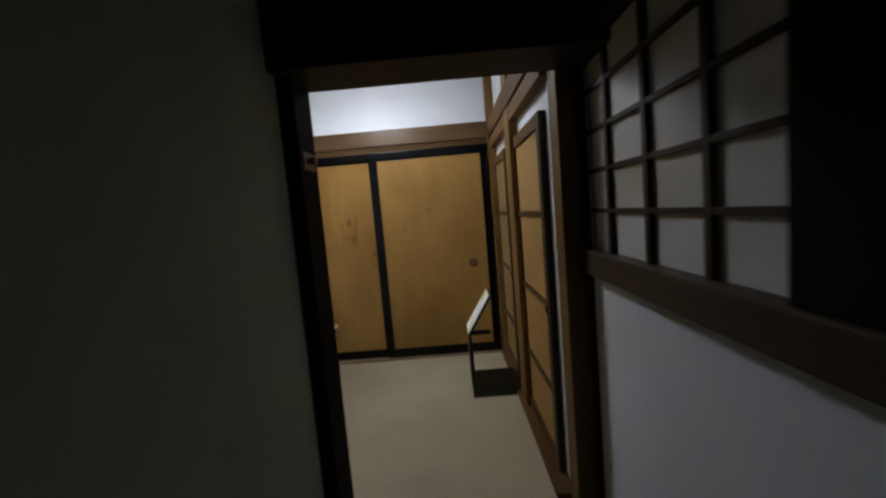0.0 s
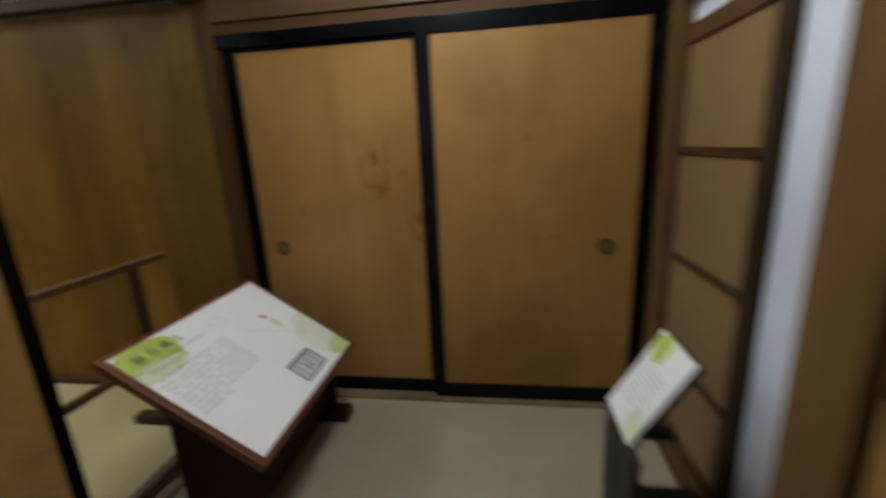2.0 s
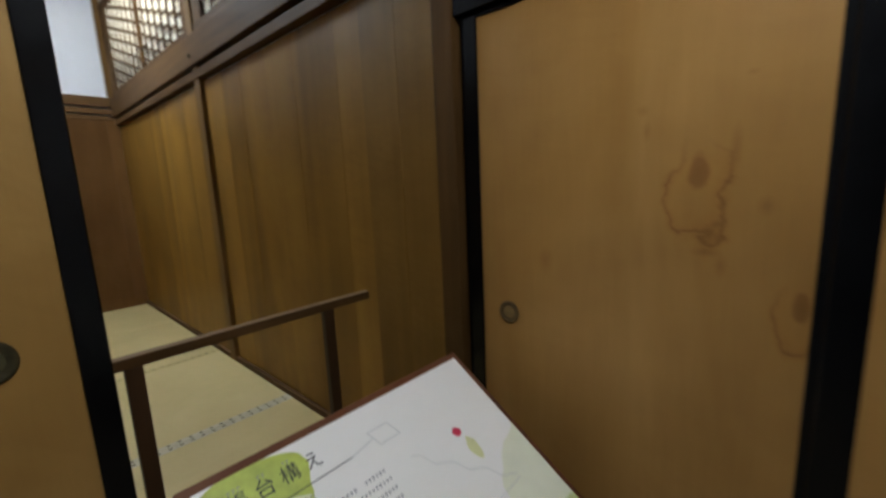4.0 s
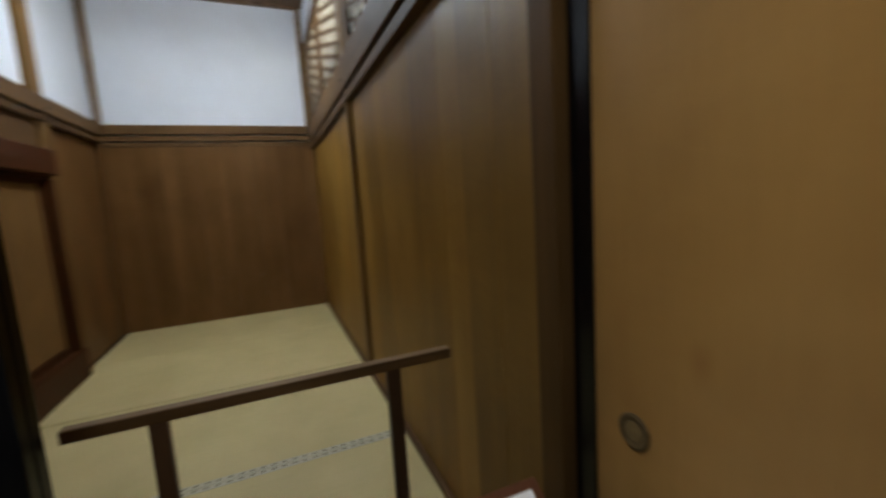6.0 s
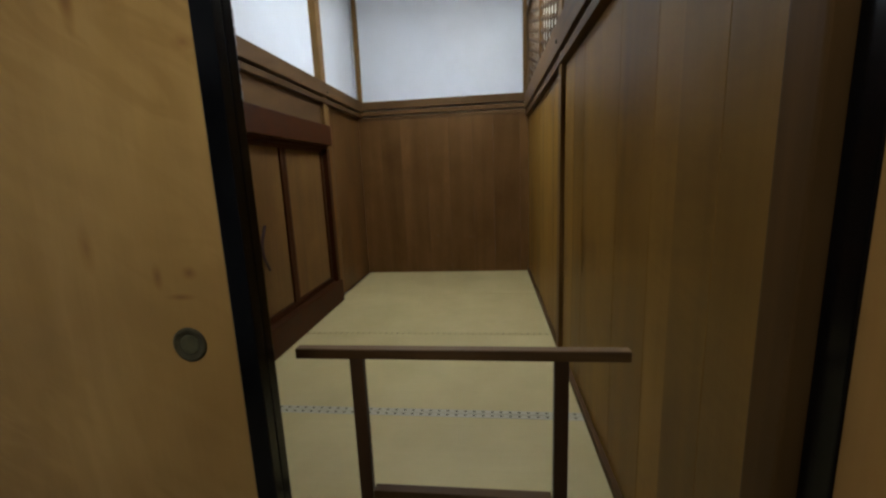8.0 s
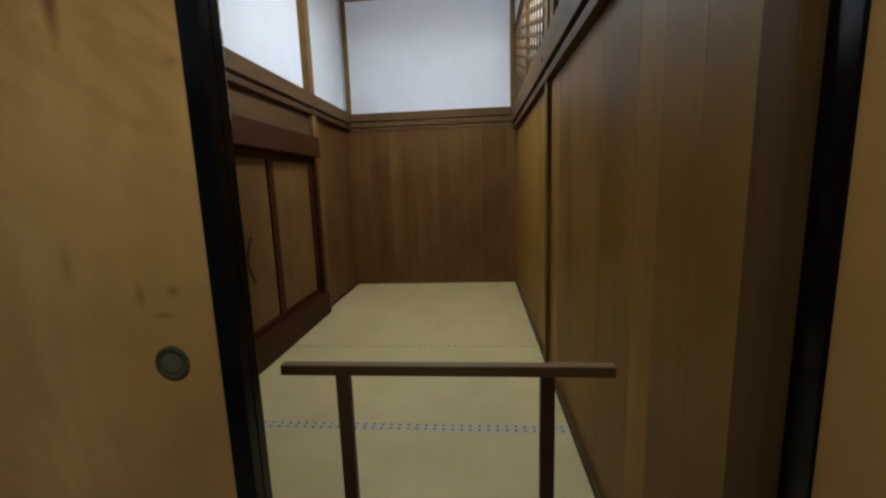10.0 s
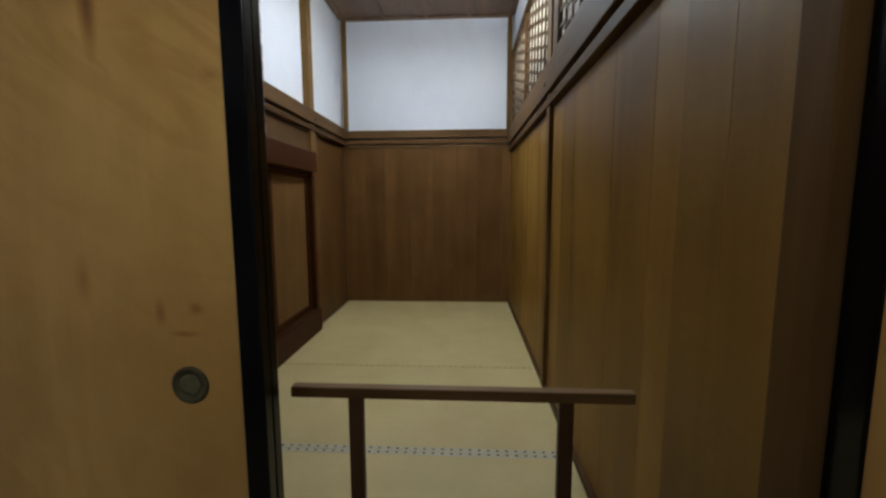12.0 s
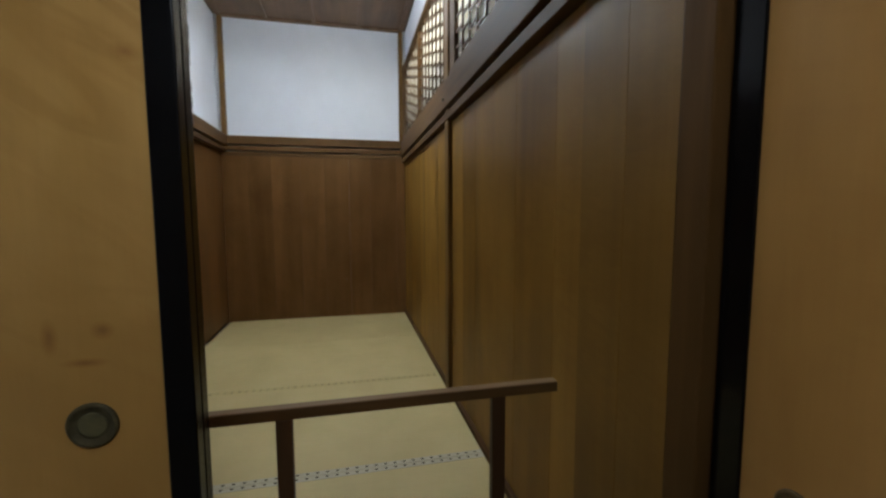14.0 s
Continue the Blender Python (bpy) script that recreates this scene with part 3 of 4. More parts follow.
# ---- inner room ----
def planks(parent, start, end, fixed, z0, z1, axis, facing, material, widths):
    """Upright boards along a wall, from start to end, their faces at the fixed coordinate."""
    meshes = {}
    a, i = start, 0
    while a < end - 0.02:
        w = min(widths[i % len(widths)], end - a)
        if end - a - w < 0.06:
            w = end - a
        key = round(w, 3)
        if key not in meshes:
            lo, hi = (0, 0.02) if facing > 0 else (-0.02, 0)
            bm = boxes((0.0002, w - 0.0002, lo, hi, 0, z1 - z0) if axis == "x" else (lo, hi, 0.0002, w - 0.0002, 0, z1 - z0))
            bmesh.ops.bevel(bm, geom=bm.edges[:], offset=0.0006, segments=1, affect="EDGES")
            meshes[key] = mesh_of("plank", bm, material)
        ob = new("plank", meshes[key])
        ob.parent = parent
        jitter = 0.0007 * ((i * 7) % 3 - 1)
        ob.location = (a, fixed + jitter, z0) if axis == "x" else (fixed + jitter, a, z0)
        a += w
        i += 1


def lattice(parent, x0, x1, z0, z1, y, step_x, step_z):
    """A pierced transom: brick-bond lattice of dark slats before pale paper."""
    part("transom_paper", boxes((x0, x1, y + 0.02, y + 0.026, z0, z1)), RANMA_PAPER, parent, "pale cream paper")
    n, rows = max(2, round((x1 - x0) / step_x)), max(2, round((z1 - z0) / step_z))
    dx, dz = (x1 - x0) / n, (z1 - z0) / rows
    upright = mesh_of("lattice_bar", boxes((-0.008, 0.008, 0.0, 0.014, 0, z1 - z0)), DARK_LATTICE)
    rung = mesh_of("lattice_bar", boxes((0.008, dx - 0.008, 0.002, 0.013, -0.007, 0.007)), DARK_LATTICE)
    for c in range(n + 1):
        ob = new("lattice_bar", upright)
        ob.parent, ob.location = parent, (x0 + c * dx, y, z0)
    for c in range(n):
        for k in range(rows + 1):
            z = z0 + (k + (0.5 if c % 2 else 0.0)) * dz
            if z < z1:
                ob = new("lattice_bar", rung)
                ob.parent, ob.location = parent, (x0 + c * dx, y, z)


def inner_room():
    X0, X1 = IN_X, -0.13
    structure("floor_3", boxes((X0 - 0.1, X1 + 0.02, IN_Y0 - 0.1, 0.1, -0.1, -0.03)), SILL, "boards under the tatami", "floor")
    bm = boxes((X0 - 0.1, 0.0, IN_Y0 - 0.1, 0.1, IN_Z, IN_Z + 0.04))
    for i in range(3):
        y = -0.58 - i * 0.55
        box(bm, X0, -0.12, y - 0.02, y + 0.02, IN_Z - 0.022, IN_Z)
    box(bm, X0, X0 + 0.05, IN_Y0, IN_Y1, IN_Z - 0.026, IN_Z)
    box(bm, X0, -0.12, IN_Y1 - 0.05, IN_Y1, IN_Z - 0.02, IN_Z)
    box(bm, X0, -0.12, IN_Y0, IN_Y0 + 0.05, IN_Z - 0.02, IN_Z)
    structure("ceiling_3", bm, CEIL, "brown broad-board ceiling over the tatami room", "ceiling")

    back = structure("wall_inner_back", boxes((X0 - 0.12, X0, IN_Y0 - 0.1, 0.1, 0, IN_Z)), PLASTER, "white plaster wall above reddish boarding", "wall")
    planks(back, IN_Y0 - 0.04, IN_Y1 + 0.03, X0 + 0.012, 0.0, 2.1, "y", 1, PLANK_RED, (0.31, 0.27, 0.34, 0.29))
    part("tie_beam", boxes((X0 - 0.01, X0 + 0.06, IN_Y0, IN_Y1, 2.185, 2.285), bevel=0.005), BEAM_Y, back, "brown wooden tie beam")
    part("tie_beam_lip", boxes((X0 - 0.01, X0 + 0.052, IN_Y0, IN_Y1, 2.112, 2.168), bevel=0.004), BEAM_Y, back)
    part("plank_head", boxes((X0 - 0.01, X0 + 0.042, IN_Y0, IN_Y1, 2.05, 2.098), bevel=0.004), BEAM_Y, back)
    for y in (IN_Y0, IN_Y1 - 0.055):
        part("corner_post", boxes((X0 - 0.01, X0 + 0.045, y, y + 0.055, 2.285, IN_Z), bevel=0.005), POST, back)

    right = structure("wall_inner_right", boxes((X0 - 0.12, -0.057, 0.0, 0.058, 0, 2.34), (X0 - 0.12, -0.13, 0.0, 0.1, 3.14, IN_Z), (X0 - 0.12, -4.60, 0.0, 0.1, 2.34, 3.14), (-2.38, -2.03, 0.0, 0.1, 2.34, 3.14), (-0.32, -0.13, 0.0, 0.1, 2.34, 3.14)), PLASTER, "boarded wall with pierced transoms and white plaster above", "wall")
    planks(right, -2.165, -0.46, -0.022, 0.0, 1.99, "x", 1, PLANK, (0.30, 0.26, 0.33, 0.28, 0.36))
    # boards by the opening: the dimness there is painted into their wood
    planks(right, -0.46, -0.057, -0.022, 0.0, 1.99, "x", 1, PLANK_SHADED, (0.21, 0.20))
    planks(right, X0 + 0.02, -2.265, -0.022, 0.0, 1.99, "x", 1, PLANK, (0.32, 0.28, 0.30))
    part("post", boxes((-2.265, -2.165, -0.052, 0.0, 0.0, 3.3), bevel=0.006), POST, right, "squared wooden wall post")
    part("tie_beam", boxes((X0, -0.12, -0.075, 0.0, 2.085, 2.27), bevel=0.006), BEAM_X, right, "brown wooden tie beam")
    part("head_track", boxes((X0, -0.12, -0.06, 0.0, 2.005, 2.06), bevel=0.004), BEAM_X, right)
    part("base_trim", boxes((X0, -0.058, -0.047, -0.022, 0.0, 0.035), bevel=0.004), BEAM_X, right)
    part("transom_head", boxes((X0, -0.12, -0.05, 0.0, 3.16, 3.21), bevel=0.005), BEAM_X, right)
    for a, b in ((-2.165, -2.03), (-0.32, -0.13), (X0, -4.60), (-2.38, -2.265)):
        part("transom_stile", boxes((a, b, -0.04, 0.0, 2.27, 3.16), bevel=0.005), BEAM_X, right)
    lattice(right, -4.60, -2.38, 2.34, 3.14, -0.03, 0.16, 0.10)
    lattice(right, -2.03, -0.32, 2.34, 3.14, -0.03, 0.16, 0.10)
    part("transom_bottom", boxes((X0, -0.13, -0.045, 0.0, 2.272, 2.338), bevel=0.004), BEAM_X, right)
    part("transom_mullion", boxes((-3.50, -3.46, -0.042, 0.0, 2.34, 3.15), bevel=0.004), BEAM_X, right)

    left = structure("wall_inner_left", boxes((X0 - 0.12, 0.0, IN_Y0 - 0.14, IN_Y0 - 0.04, 0, IN_Z)), PLASTER, "white plaster wall above a lacquered built-in doorway", "wall")
    planks(left, X0 + 0.02, -3.59, IN_Y0 - 0.02, 0.0, 2.1, "x", -1, PLANK_RED, (0.33, 0.29, 0.35))
    part("post", boxes((-3.60, -3.48, IN_Y0 - 0.05, IN_Y0 + 0.03, 0.0, IN_Z), bevel=0.006), POST, left, "squared wooden wall post")
    part("tie_beam", boxes((X0, -0.12, IN_Y0 - 0.04, IN_Y0 + 0.06, 2.16, 2.29), bevel=0.006), BEAM_X, left, "brown wooden tie beam")
    part("head_track", boxes((X0, -0.12, IN_Y0 - 0.04, IN_Y0 + 0.04, 2.09, 2.14), bevel=0.004), BEAM_X, left)
    part("panel_over_doorway", boxes((-3.48, -0.12, IN_Y0 - 0.04, IN_Y0 - 0.005, 1.86, 2.09)), BEAM_X, left)
    structure("wall_inner_front", boxes((-0.125, -0.121, IN_Y0 - 0.1, -1.95, 0, 2.1), (-0.16, -0.121, IN_Y0 - 0.1, 0.1, 2.2, IN_Z), (-0.16, -0.0, IN_Y0 - 0.1, 0.1, ANTE_Z + 0.041, IN_Z)), PLASTER, "white plaster wall over the opening", "wall")


def room_beyond():
    """The closed, lit space behind the transoms, seen only as a glow through their paper."""
    structure("wall_beyond", boxes((IN_X - 0.1, 0.0, 1.6, 1.7, 2.1, IN_Z), (IN_X - 0.1, 0.0, 0.145, 1.6, 2.6, 2.64), (IN_X - 0.1, 0.0, 0.101, 1.6, IN_Z - 0.02, IN_Z), (IN_X - 0.12, IN_X - 0.02, 0.101, 1.6, 2.1, IN_Z), (-0.12, -0.02, 0.145, 1.6, 2.64, IN_Z)), PLASTER, "plain plaster shell of the next room", "wall")
    lamp = bpy.data.lights.new("room_lamp", "AREA")
    lamp.shape, lamp.size, lamp.size_y, lamp.energy, lamp.color = "RECTANGLE", 4.4, 0.5, 125.0, (1.0, 0.965, 0.89)
    new("room_lamp", lamp).matrix_world = look((-2.4, 1.35, 3.3), (-2.4, 0.0, 2.75))


def built_in_doorway():
    """The lacquered doorway in the left wall: raised sill, heavy red-brown lintel, panelled doors."""
    y = IN_Y0
    base = thing("built_in_doorway", "dark red lacquered built-in doorway with tan panelled doors", "doorway", (-2.0, y, 0.0))
    base["kind"] = "structure"
    part("lintel", boxes((-1.475, 1.75, -0.03, 0.085, 1.66, 1.86), bevel=0.008), LACQUER_RED, base, "heavy dark red lacquered lintel")
    part("inner_lintel", boxes((-1.44, 1.75, -0.035, 0.04, 1.632, 1.658), bevel=0.005), LACQUER_RED, base)
    part("sill_beam", boxes((-1.475, 1.75, -0.03, 0.075, 0.0, 0.235), bevel=0.008), LACQUER_RED, base, "raised dark red lacquered sill")
    part("jamb", boxes((-1.475, -1.40, -0.03, 0.05, 0.236, 1.631), bevel=0.006), LACQUER_RED, base, "dark lacquered jamb")
    edges = (-1.40, -0.57, 0.26, 1.09, 1.74)
    for i in range(4):
        a, b = edges[i], edges[i + 1]
        leaf = part("door_leaf", boxes((a + 0.05, b - 0.05, -0.03, -0.012, 0.29, 1.592)), CHODAI, base, "tan wooden door panel")
        for q, r, z0, z1 in ((a, a + 0.05, 0.236, 1.631), (b - 0.05, b, 0.236, 1.631), (a + 0.05, b - 0.05, 0.236, 0.29), (a + 0.05, b - 0.05, 1.592, 1.631)):
            part("leaf_frame", boxes((q + 0.001, r - 0.001, -0.035, 0.004, z0, z1), bevel=0.004), LACQUER_RED, leaf)
    cord = [(-0.16 + 0.09 * math.sin(math.pi * k / 12), 0.012 + 0.012 * math.sin(math.pi * k / 12), 1.0 - 0.34 * k / 12) for k in range(13)]
    part("tassel_cord", tube(cord, 0.011), CORD, base, "dark hanging tassel cord")


def tatami():
    seams = (-0.13, -1.36, -2.52, -3.68, IN_X + 0.03)
    group = "tatami mats of the inner room"
    y0, y1 = IN_Y0 + 0.012, IN_Y1 - 0.013
    for i in range(4):
        a, b = seams[i + 1], seams[i]
        mat = thing("tatami_mat", "pale straw tatami mat with patterned cloth border", "tatami mat", ((a + b) / 2, (y0 + y1) / 2, -0.03), group)
        w, l = (b - a) / 2 - 0.0015, (y1 - y0) / 2
        part("rush_surface", boxes((-w, w, -l, l, 0.0, 0.03), bevel=0.003), TATAMI, mat)
        for s in ((1, -1) if i in (1,) else ((-1,) if i == 0 else ((1,) if i == 2 else ()))):
            e = s * w
            worn = not (i == 0 or (i == 1 and s > 0))
            width, k_size = (0.02, 0.45) if worn else (0.034, 0.8)
            lo, hi = min(e, e - s * width), max(e, e - s * width)
            border = part("border", boxes((lo, hi, -l, l, 0.0302, 0.0318)), HERI_WORN if worn else HERI, mat, "pale cloth border with dark motif")
            bm = bmesh.new()
            n = int(2 * l / 0.05)
            for k in range(n):
                yy = -l + 0.025 + k * 0.05
                c = (lo + hi) / 2
                vs = [bm.verts.new((c + u * k_size, yy + v * 0.8, 0.0325)) for u, v in ((-0.008, -0.012), (-0.008, 0.012), (0.004, 0.007), (0.009, 0.0), (0.004, -0.007))]
                bm.faces.new(vs)
            bmesh.ops.recalc_face_normals(bm, faces=bm.faces[:])
            tagged(part("border_motif", bm, MOTIF_WORN if worn else MOTIF, border), kind="stuff")


def barrier():
    """The low wooden rail that keeps visitors out of the tatami room."""
    b = thing("barrier", "dark brown wooden barrier rail standing on the mats", "barrier", (-0.355, -0.63, 0.0))
    bar = part("top_bar", boxes((-0.015, 0.015, -0.474, 0.474, 0.814, 0.843), bevel=0.003), RAIL_WOOD, b, "dark brown top bar")
    part("worn_top", boxes((-0.0135, 0.0135, -0.4725, 0.4725, 0.8425, 0.8455), bevel=0.001), RAIL_TOP, bar, "worn pale upper face")
    for y in (-0.292, 0.292):
        part("post", boxes((-0.013, 0.013, y - 0.02, y + 0.02, 0.05, 0.814), bevel=0.003), RAIL_WOOD_Z, b)
        part("foot", boxes((-0.16, 0.16, y - 0.03, y + 0.03, 0.0, 0.05), bevel=0.006), RAIL_WOOD_Z, b)
    part("lower_rail", boxes((-0.012, 0.02, -0.268, 0.268, 0.355, 0.385), bevel=0.003), RAIL_WOOD, b)


# ---- signs ----
def lettering(body, size, space=1.0):
    cu = bpy.data.curves.new("lettering", "FONT")
    cu.body, cu.size, cu.space_character = body, size, space
    cu.align_x, cu.align_y = "CENTER", "CENTER"
    cu.resolution_u = 2
    ob = bpy.data.objects.new("lettering", cu)
    scene.collection.objects.link(ob)
    bpy.context.view_layer.update()
    me = bpy.data.meshes.new_from_object(ob.evaluated_get(bpy.context.evaluated_depsgraph_get()))
    bpy.data.objects.remove(ob)
    bm = bmesh.new()
    bm.from_mesh(me)
    bpy.data.meshes.remove(me)
    return bm


def blot(cx, cy, rx, ry, seed, lo=(0, -1), hi=(1, 0), steps=48, z=0.0):
    """A flat uneven patch of ink, kept inside the given bounds."""
    bm = bmesh.new()
    vs = []
    for i in range(steps):
        a = 2 * math.pi * i / steps
        k = 1 + 0.22 * noise.noise((math.cos(a) * 1.3 + seed, math.sin(a) * 1.3, seed)) + 0.07 * noise.noise((math.cos(a) * 5, math.sin(a) * 5, seed))
        vs.append(bm.verts.new((min(max(cx + rx * k * math.cos(a), lo[0]), hi[0]), min(max(cy + ry * k * math.sin(a), lo[1]), hi[1]), z)))
    bm.faces.new(vs)
    bmesh.ops.triangulate(bm, faces=bm.faces[:])
    return bm


def strip(bm, u0, v0, u1, v1, width, z=0.0):
    """A flat bar of ink from one point to another."""
    a, b = Vector((u0, v0, z)), Vector((u1, v1, z))
    n = Vector((-(b - a).y, (b - a).x, 0)).normalized() * width / 2
    bm.faces.new([bm.verts.new(p) for p in (a - n, b - n, b + n, a + n)])


def sign_print(board, w, h, top, title):
    """Everything printed on a sign's sheet; u runs to the right, v down from its top left corner."""
    q = dict(lo=(0.0, -h), hi=(w, 0.0))
    z = top
    part("print_patch", blot(0.13 * w, -0.13 * h, 0.16 * w, 0.15 * h, 3.1, z=z + 0.0004, **q), GREEN, board, "bright green ink patch")
    part("print_patch", blot(0.96 * w, -0.93 * h, 0.12 * w, 0.085 * h, 5.7, z=z + 0.0006, **q), MID_GREEN, board, "soft green ink patch")
    part("print_patch", blot(0.98 * w, -0.76 * h, 0.20 * w, 0.30 * h, 8.2, z=z + 0.0004, **q), WASH_GREEN, board)
    part("print_patch", blot(0.10 * w, -0.22 * h, 0.16 * w, 0.06 * h, 1.4, z=z + 0.0006, **q), PALE_GREEN, board)
    bm = bmesh.new()
    strip(bm, 0.0, -0.178 * h, 0.40 * w, -0.172 * h, 0.0022, z + 0.0012)
    part("title_rule", bm, INK, board)
    rnd = random.Random(4 if title else 9)
    rows = bmesh.new()
    for r in range(9):
        v = -(0.285 + r * 0.039) * h
        u = (0.03 + (0.02 if r == 0 else 0)) * w
        end = (0.46 if r < 8 else 0.2) * w
        while u < end:
            step = 0.013 * w
            if rnd.random() > 0.08:
                hh = 0.010 * h * rnd.uniform(0.75, 1.1)
                strip(rows, u, v + hh * 0.35, u + step * 0.72, v + hh * 0.35, hh * 0.42, z + 0.0012)
                strip(rows, u + step * 0.1, v - hh * 0.45, u + step * 0.6, v - hh * 0.45, hh * 0.38, z + 0.0012)
                strip(rows, u + step * 0.35, v - hh * 0.9, u + step * 0.35, v + hh * 0.9, step * 0.14, z + 0.0014)
            u += step
    tagged(part("text_block", rows, TEXT_INK, board, "rows of small dark grey text"), kind="stuff")
    draw = bmesh.new()
    strip(draw, 0.40 * w, -0.172 * h, 0.49 * w, -0.150 * h, 0.0018, z + 0.0012)
    strip(draw, 0.48 * w, -0.12 * h, 0.50 * w, -0.19 * h, 0.002, z + 0.0012)
    strip(draw, 0.56 * w, -0.12 * h, 0.58 * w, -0.19 * h, 0.002, z + 0.0012)
    strip(draw, 0.48 * w, -0.12 * h, 0.56 * w, -0.12 * h, 0.002, z + 0.0012)
    strip(draw, 0.50 * w, -0.19 * h, 0.58 * w, -0.19 * h, 0.002, z + 0.0012)
    pts = [(0.56 + 0.03 * k, -0.30 - 0.035 * k + 0.02 * math.sin(k * 2.1)) for k in range(11)]
    for (a, b), (c, d) in zip(pts, pts[1:]):
        strip(draw, a * w, b * h, c * w, d * h, 0.0016, z + 0.0012)
    strip(draw, 0.86 * w, -0.65 * h, 0.70 * w, -0.66 * h, 0.0016, z + 0.0012)
    tagged(part("line_drawing", draw, PALE_INK, board, "faint grey line drawing"), kind="stuff")
    part("print_patch", blot(0.765 * w, -0.33 * h, 0.018 * w, 0.022 * h, 2.2, z=z + 0.0014, **q), RED_INK, board, "small red mark")
    part("print_patch", blot(0.785 * w, -0.43 * h, 0.022 * w, 0.055 * h, 6.2, z=z + 0.0012, **q), TAN_INK, board)
    pic = bmesh.new()
    u0, u1, v0, v1 = 0.509 * w, 0.729 * w, -0.93 * h, -0.755 * h
    for a in ((u0, v0, u1, v0, 0.007), (u0, v1, u1, v1, 0.010), (u0, v0, u0, v1, 0.007), (u1, v0, u1, v1, 0.007), (u0, v1 - 0.022 * h, u1, v1 - 0.022 * h, 0.003)):
        strip(pic, *a, z + 0.0018)
    for k in (0.2, 0.4, 0.6, 0.8):
        strip(pic, u0 + k * (u1 - u0), v0 + 0.01, u0 + k * (u1 - u0), v1 - 0.018, 0.003, z + 0.0018)
    for k in (0.45, 0.55):
        strip(pic, u0 + k * (u1 - u0), v0 + 0.025, u0 + k * (u1 - u0), v0 + 0.05, 0.004, z + 0.0018)
    tagged(part("picture_drawing", pic, INK, board, "small black drawing of a panelled doorway"), kind="stuff")
    ground = bmesh.new()
    strip(ground, u0, (v0 + v1) / 2, u1, (v0 + v1) / 2, v1 - v0, z + 0.0010)
    part("picture_ground", ground, PALE_INK, board)
    if title:
        for i, ch in enumerate("\u5e33\u53f0\u69cb\u3048"):
            part("title_letter", lettering(ch, 0.042), INK, board, m=Matrix.Translation(((0.085 + 0.07 * i) * w, -0.105 * h, z + 0.0016)))
        ruby = bmesh.new()
        for u in (0.070, 0.082, 0.094, 0.146, 0.158, 0.216, 0.228):
            strip(ruby, u * w, -0.052 * h, (u + 0.008) * w, -0.052 * h, 0.0022, z + 0.0016)
            strip(ruby, u * w, -0.062 * h, (u + 0.007) * w, -0.062 * h, 0.0016, z + 0.0016)
        tagged(part("reading_marks", ruby, GREY_INK, board), kind="stuff")
        part("subtitle", lettering("Chodai-gamae", 0.026), OLIVE_INK, board, "small olive romanised title", m=Matrix.Translation((0.155 * w, -0.215 * h, z + 0.0016)))
    else:
        bm = bmesh.new()
        for i in range(4):
            u = (0.05 + 0.075 * i) * w
            for dv in (0.075, 0.105, 0.135):
                strip(bm, u, -dv * h, u + 0.05 * w, -dv * h, 0.007, z + 0.0016)
        part("title_bars", bm, INK, board)


def frame_of(origin, right, up):
    """The pose whose x runs along right and y along up."""
    r, u = Vector(right).normalized(), Vector(up).normalized()
    n = r.cross(u)
    m = Matrix((r, u, n)).transposed().to_4x4()
    m.translation = Vector(origin)
    return m


def large_sign():
    base = Vector((0.36, -0.56, 0.0))
    s = thing("information_stand", "tilted white information sign with reddish brown edge on a dark stand", "sign", base, "information stands")
    w, h = 0.80, 0.612
    m = Matrix.Translation(-base) @ frame_of((0.10, -0.965, 0.708), (0, 1, 0), (-0.508, 0, 0.338))
    board = part("board", boxes((0, w, -h, 0, -0.03, 0.0), bevel=0.004), SIGN_WOOD, s, "reddish brown wooden backing board", m)
    e = 0.022
    sheet = part("sheet", boxes((0, w - 2 * e, -(h - 2 * e), 0, 0.0, 0.004), bevel=0.001), PRINT, s, "white printed sheet with green corners", m @ Matrix.Translation((e, -e, 0.001)))
    sign_print(sheet, w - 2 * e, h - 2 * e, 0.0042, True)
    # trestle: two side frames, a tall back leg and a short front leg each, a brace between them
    for y in (-0.31, 0.33):
        side = bmesh.new()
        low = [side.verts.new(p) for p in ((-0.14, y - 0.011, 0.05), (0.15, y - 0.011, 0.05), (0.15, y - 0.011, 0.365), (-0.14, y - 0.011, 0.555))]
        top = [side.verts.new((v.co.x, v.co.y + 0.022, v.co.z)) for v in low]
        side.faces.new(low)
        side.faces.new(top[::-1])
        for k in range(4):
            side.faces.new((low[(k + 1) % 4], low[k], top[k], top[(k + 1) % 4]))
        bmesh.ops.recalc_face_normals(side, faces=side.faces[:])
        part("side_panel", soften(side, 0.003), SIGN_DARK, s, "dark brown side panel")
        part("foot", boxes((-0.24, 0.21, y - 0.045, y + 0.045, 0.0, 0.05), bevel=0.006), SIGN_DARK, s, "dark brown foot")
    part("back_panel", boxes((-0.135, -0.12, -0.298, 0.318, 0.06, 0.53), bevel=0.003), SIGN_DARK, s)
    part("front_panel", boxes((0.10, 0.115, -0.298, 0.318, 0.06, 0.37), bevel=0.003), SIGN_DARK, s, "dark brown front panel")


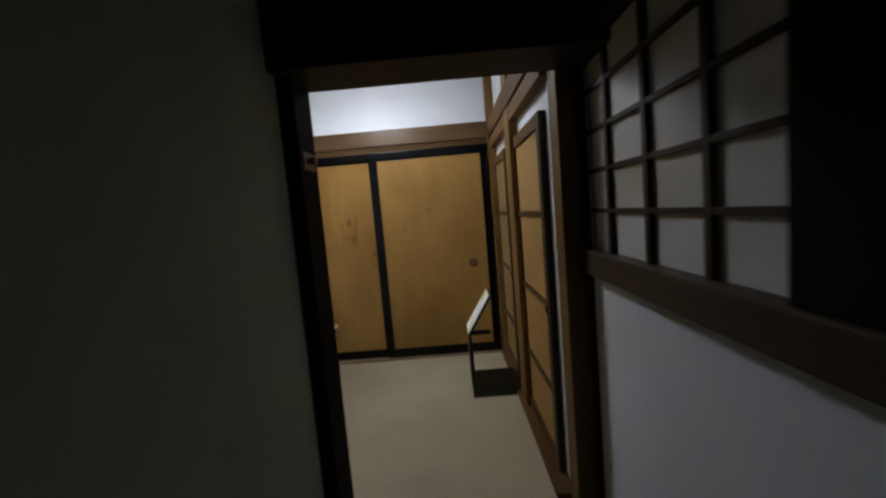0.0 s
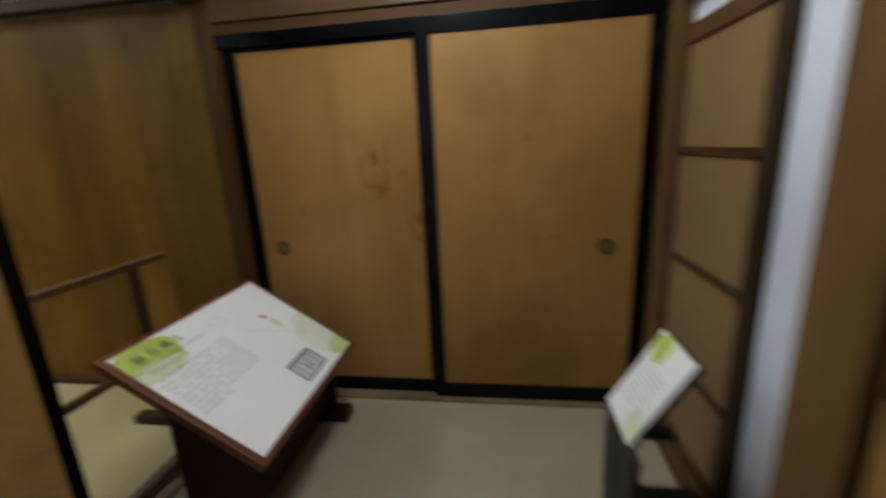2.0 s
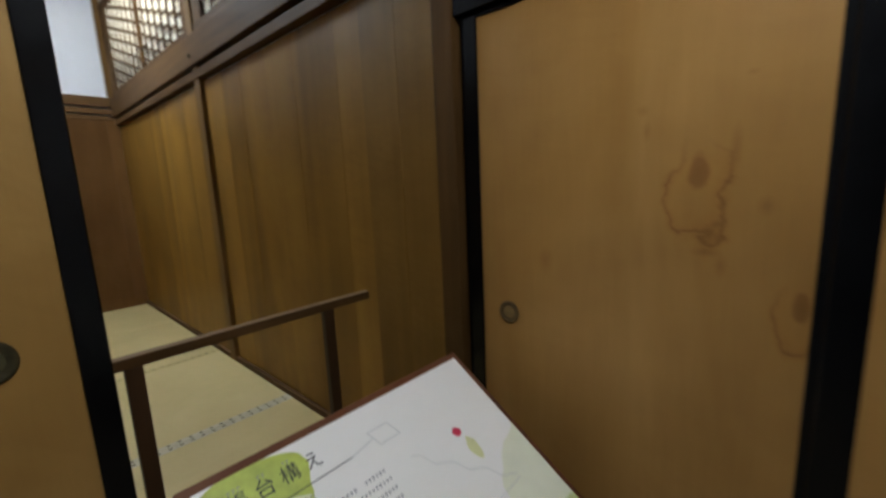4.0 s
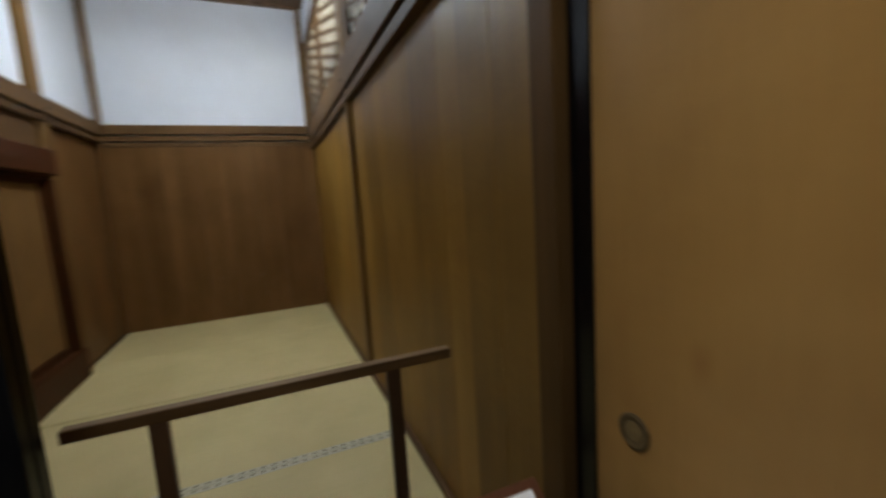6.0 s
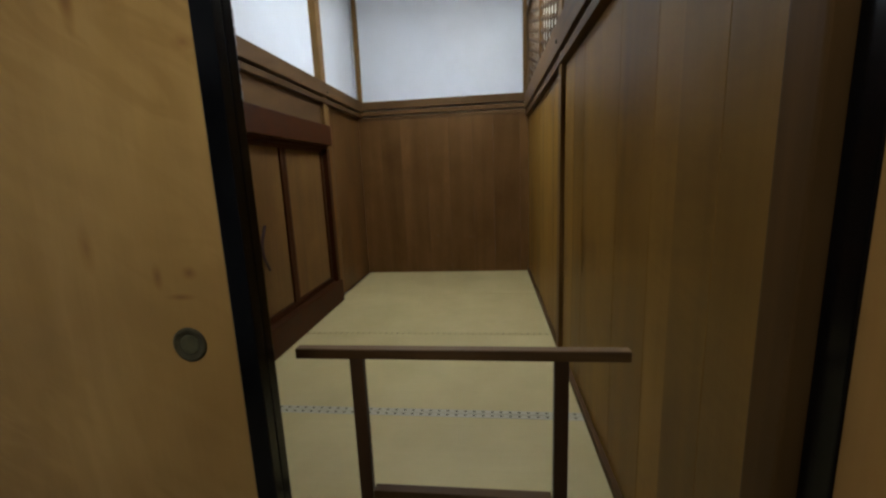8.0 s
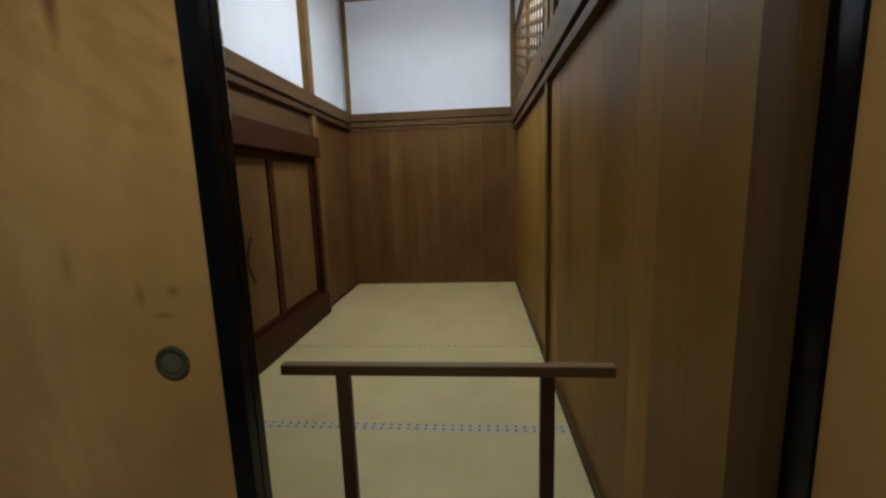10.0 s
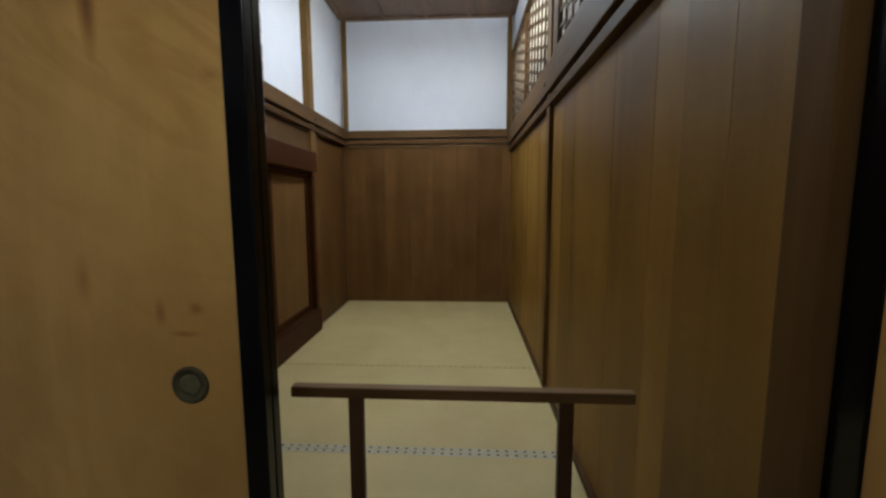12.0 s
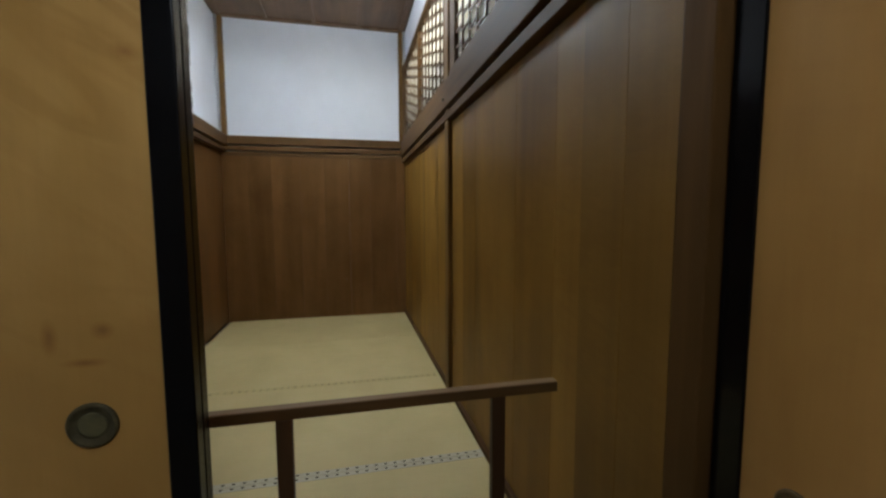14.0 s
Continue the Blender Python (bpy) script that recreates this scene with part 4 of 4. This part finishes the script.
def small_sign():
    base = Vector((1.84, -0.775, 0.0))
    s = thing("information_stand", "small tilted white sign on a black angular stand", "sign", base, "information stands")
    w, h = 0.235, 0.315
    m = Matrix.Translation(-base) @ frame_of((1.848, -0.64, 0.698), (0, -1, 0), (0.165, 0, 0.266))
    part("board", boxes((0, w, -h, 0, -0.016, 0.0), bevel=0.003), SIGN_BLACK, s, "black backing board", m)
    sheet = part("sheet", boxes((0.004, w - 0.004, -h + 0.004, -0.004, 0.0, 0.004), bevel=0.001), PRINT, s, "white printed sheet with a green corner", m @ Matrix.Translation((0, 0, 0.001)))
    part("print_patch", blot(0.06, -0.05, 0.05, 0.045, 4.4, lo=(0.004, -h + 0.004), hi=(w - 0.004, -0.004), z=0.0046), GREEN, sheet, "bright green ink patch")
    part("print_patch", blot(0.19, -0.27, 0.05, 0.05, 7.4, lo=(0.004, -h + 0.004), hi=(w - 0.004, -0.004), z=0.0046), PALE_GREEN, sheet)
    rows = bmesh.new()
    for r in range(9):
        strip(rows, 0.03, -0.11 - r * 0.017, 0.03 + (0.16 if r < 8 else 0.08), -0.11 - r * 0.017, 0.004, 0.005)
    tagged(part("text_block", rows, PALE_INK, sheet), kind="stuff")
    part("base_box", boxes((-0.155, 0.155, -0.145, 0.145, 0.0, 0.082), bevel=0.004), SIGN_BLACK, s, "low black base")
    part("side_plate", boxes((-0.158, -0.135, -0.145, 0.145, 0.083, 0.425), bevel=0.003), SIGN_BLACK, s, "upright black side plate")
    part("arm", boxes((-0.135, 0.0, -0.02, 0.02, 0.40, 0.425), bevel=0.003), SIGN_BLACK, s)


# ---- lamps and fittings ----
def pendant_lamp(label, at, w, l, h, ceiling, bottom, sides):
    """A square box lamp on a cord: side shades, diffuser below, cap and ceiling rose."""
    lamp = thing("pendant_lamp", label, "lamp", at)
    part("shade", boxes((-w, w, -l, -l + 0.012, 0.004, h), (-w, w, l - 0.012, l, 0.004, h), (-w, -w + 0.012, -l, l, 0.004, h), (w - 0.012, w, -l, l, 0.004, h)), sides, lamp, "glowing white shade sides")
    part("diffuser", boxes((-w + 0.013, w - 0.013, -l + 0.013, l - 0.013, 0.0, 0.004)), bottom, lamp, "bright white diffuser")
    part("cap", boxes((-w + 0.013, w - 0.013, -l + 0.013, l - 0.013, h - 0.01, h - 0.004)), sides, lamp)
    part("cord", tube([(0, 0, h - 0.004), (0, 0, ceiling - at[2] - 0.02)], 0.004), SIGN_BLACK, lamp)
    part("ceiling_rose", turned([(0.05, 0.0), (0.045, -0.02), (0.012, -0.03)], 20), PLASTER, lamp, m=Matrix.Translation((0, 0, ceiling - at[2])))


def door_fitting():
    f = thing("door_catch", "copper-coloured latch plate on the dark door post", "latch", (1.135, -2.17, 1.50))
    part("plate", boxes((-0.002, 0.008, -0.05, 0.07, -0.03, 0.03), bevel=0.003), COPPER, f)
    part("knob", turned([(0.012, 0), (0.012, 0.012), (0.018, 0.018), (0.018, 0.026), (0.008, 0.03)], 16), COPPER, f, m=pose(0.008, -0.01, 0.0, 0, 90, 0))


def small_fittings():
    # nail covers on the tie beams of the inner room
    for x, y, z, turn in ((-3.54, IN_Y0 + 0.061, 2.20, -90), (-2.215, -0.0755, 2.15, 90)):
        cover = thing("nail_cover", "small dark metal nail cover on a tie beam", "nail cover", m=pose(x, y, z, turn, 0, 0), group="nail covers")
        part("cap", turned([(0.014, 0.0), (0.013, 0.004), (0.008, 0.007), (0.0, 0.008)], 12), BRASS, cover)
    # two pale pins in the back wall
    for y, z in ((-1.24, 0.50), (-0.80, 0.48)):
        pin = thing("wall_pin", "small pale pin in the reddish boarding", "pin", m=pose(IN_X + 0.033, y, z, 0, 90, 0), group="pins in the back wall")
        part("head", turned([(0.010, 0.0), (0.009, 0.005), (0.0, 0.007)], 10), SILL, pin)
    # chipped lacquer along the edge of the parked door
    rnd = random.Random(11)
    chips = bmesh.new()
    for k in range(9):
        z, d, w = 1.50 + 0.03 * k + rnd.uniform(-0.008, 0.008), rnd.uniform(0.006, 0.016), rnd.uniform(0.003, 0.007)
        vs = [chips.verts.new((-0.064 + u, -1.0013, z + v)) for u, v in ((0, -d), (w, -d * 0.3), (w * 0.6, d * 0.4), (w * 0.9, d), (0, d * 0.8))]
        chips.faces.new(vs)
    tagged(part("worn_edge", chips, CHIP), "row of pale chips in black lacquer", "wear", kind="stuff")


anteroom()
corridor()
doors()
inner_room()
room_beyond()
built_in_doorway()
tatami()
barrier()
large_sign()
small_sign()
pendant_lamp("square white box pendant lamp hanging lit", (1.05, -0.82, 2.30), 0.19, 0.155, 0.10, ANTE_Z, GLOW_A, GLOW_SIDE)
pendant_lamp("white box pendant lamp hanging lit above the tatami", (-2.95, -0.88, 3.36), 0.23, 0.23, 0.17, IN_Z, GLOW_B, GLOW_C)
door_fitting()
small_fittings()
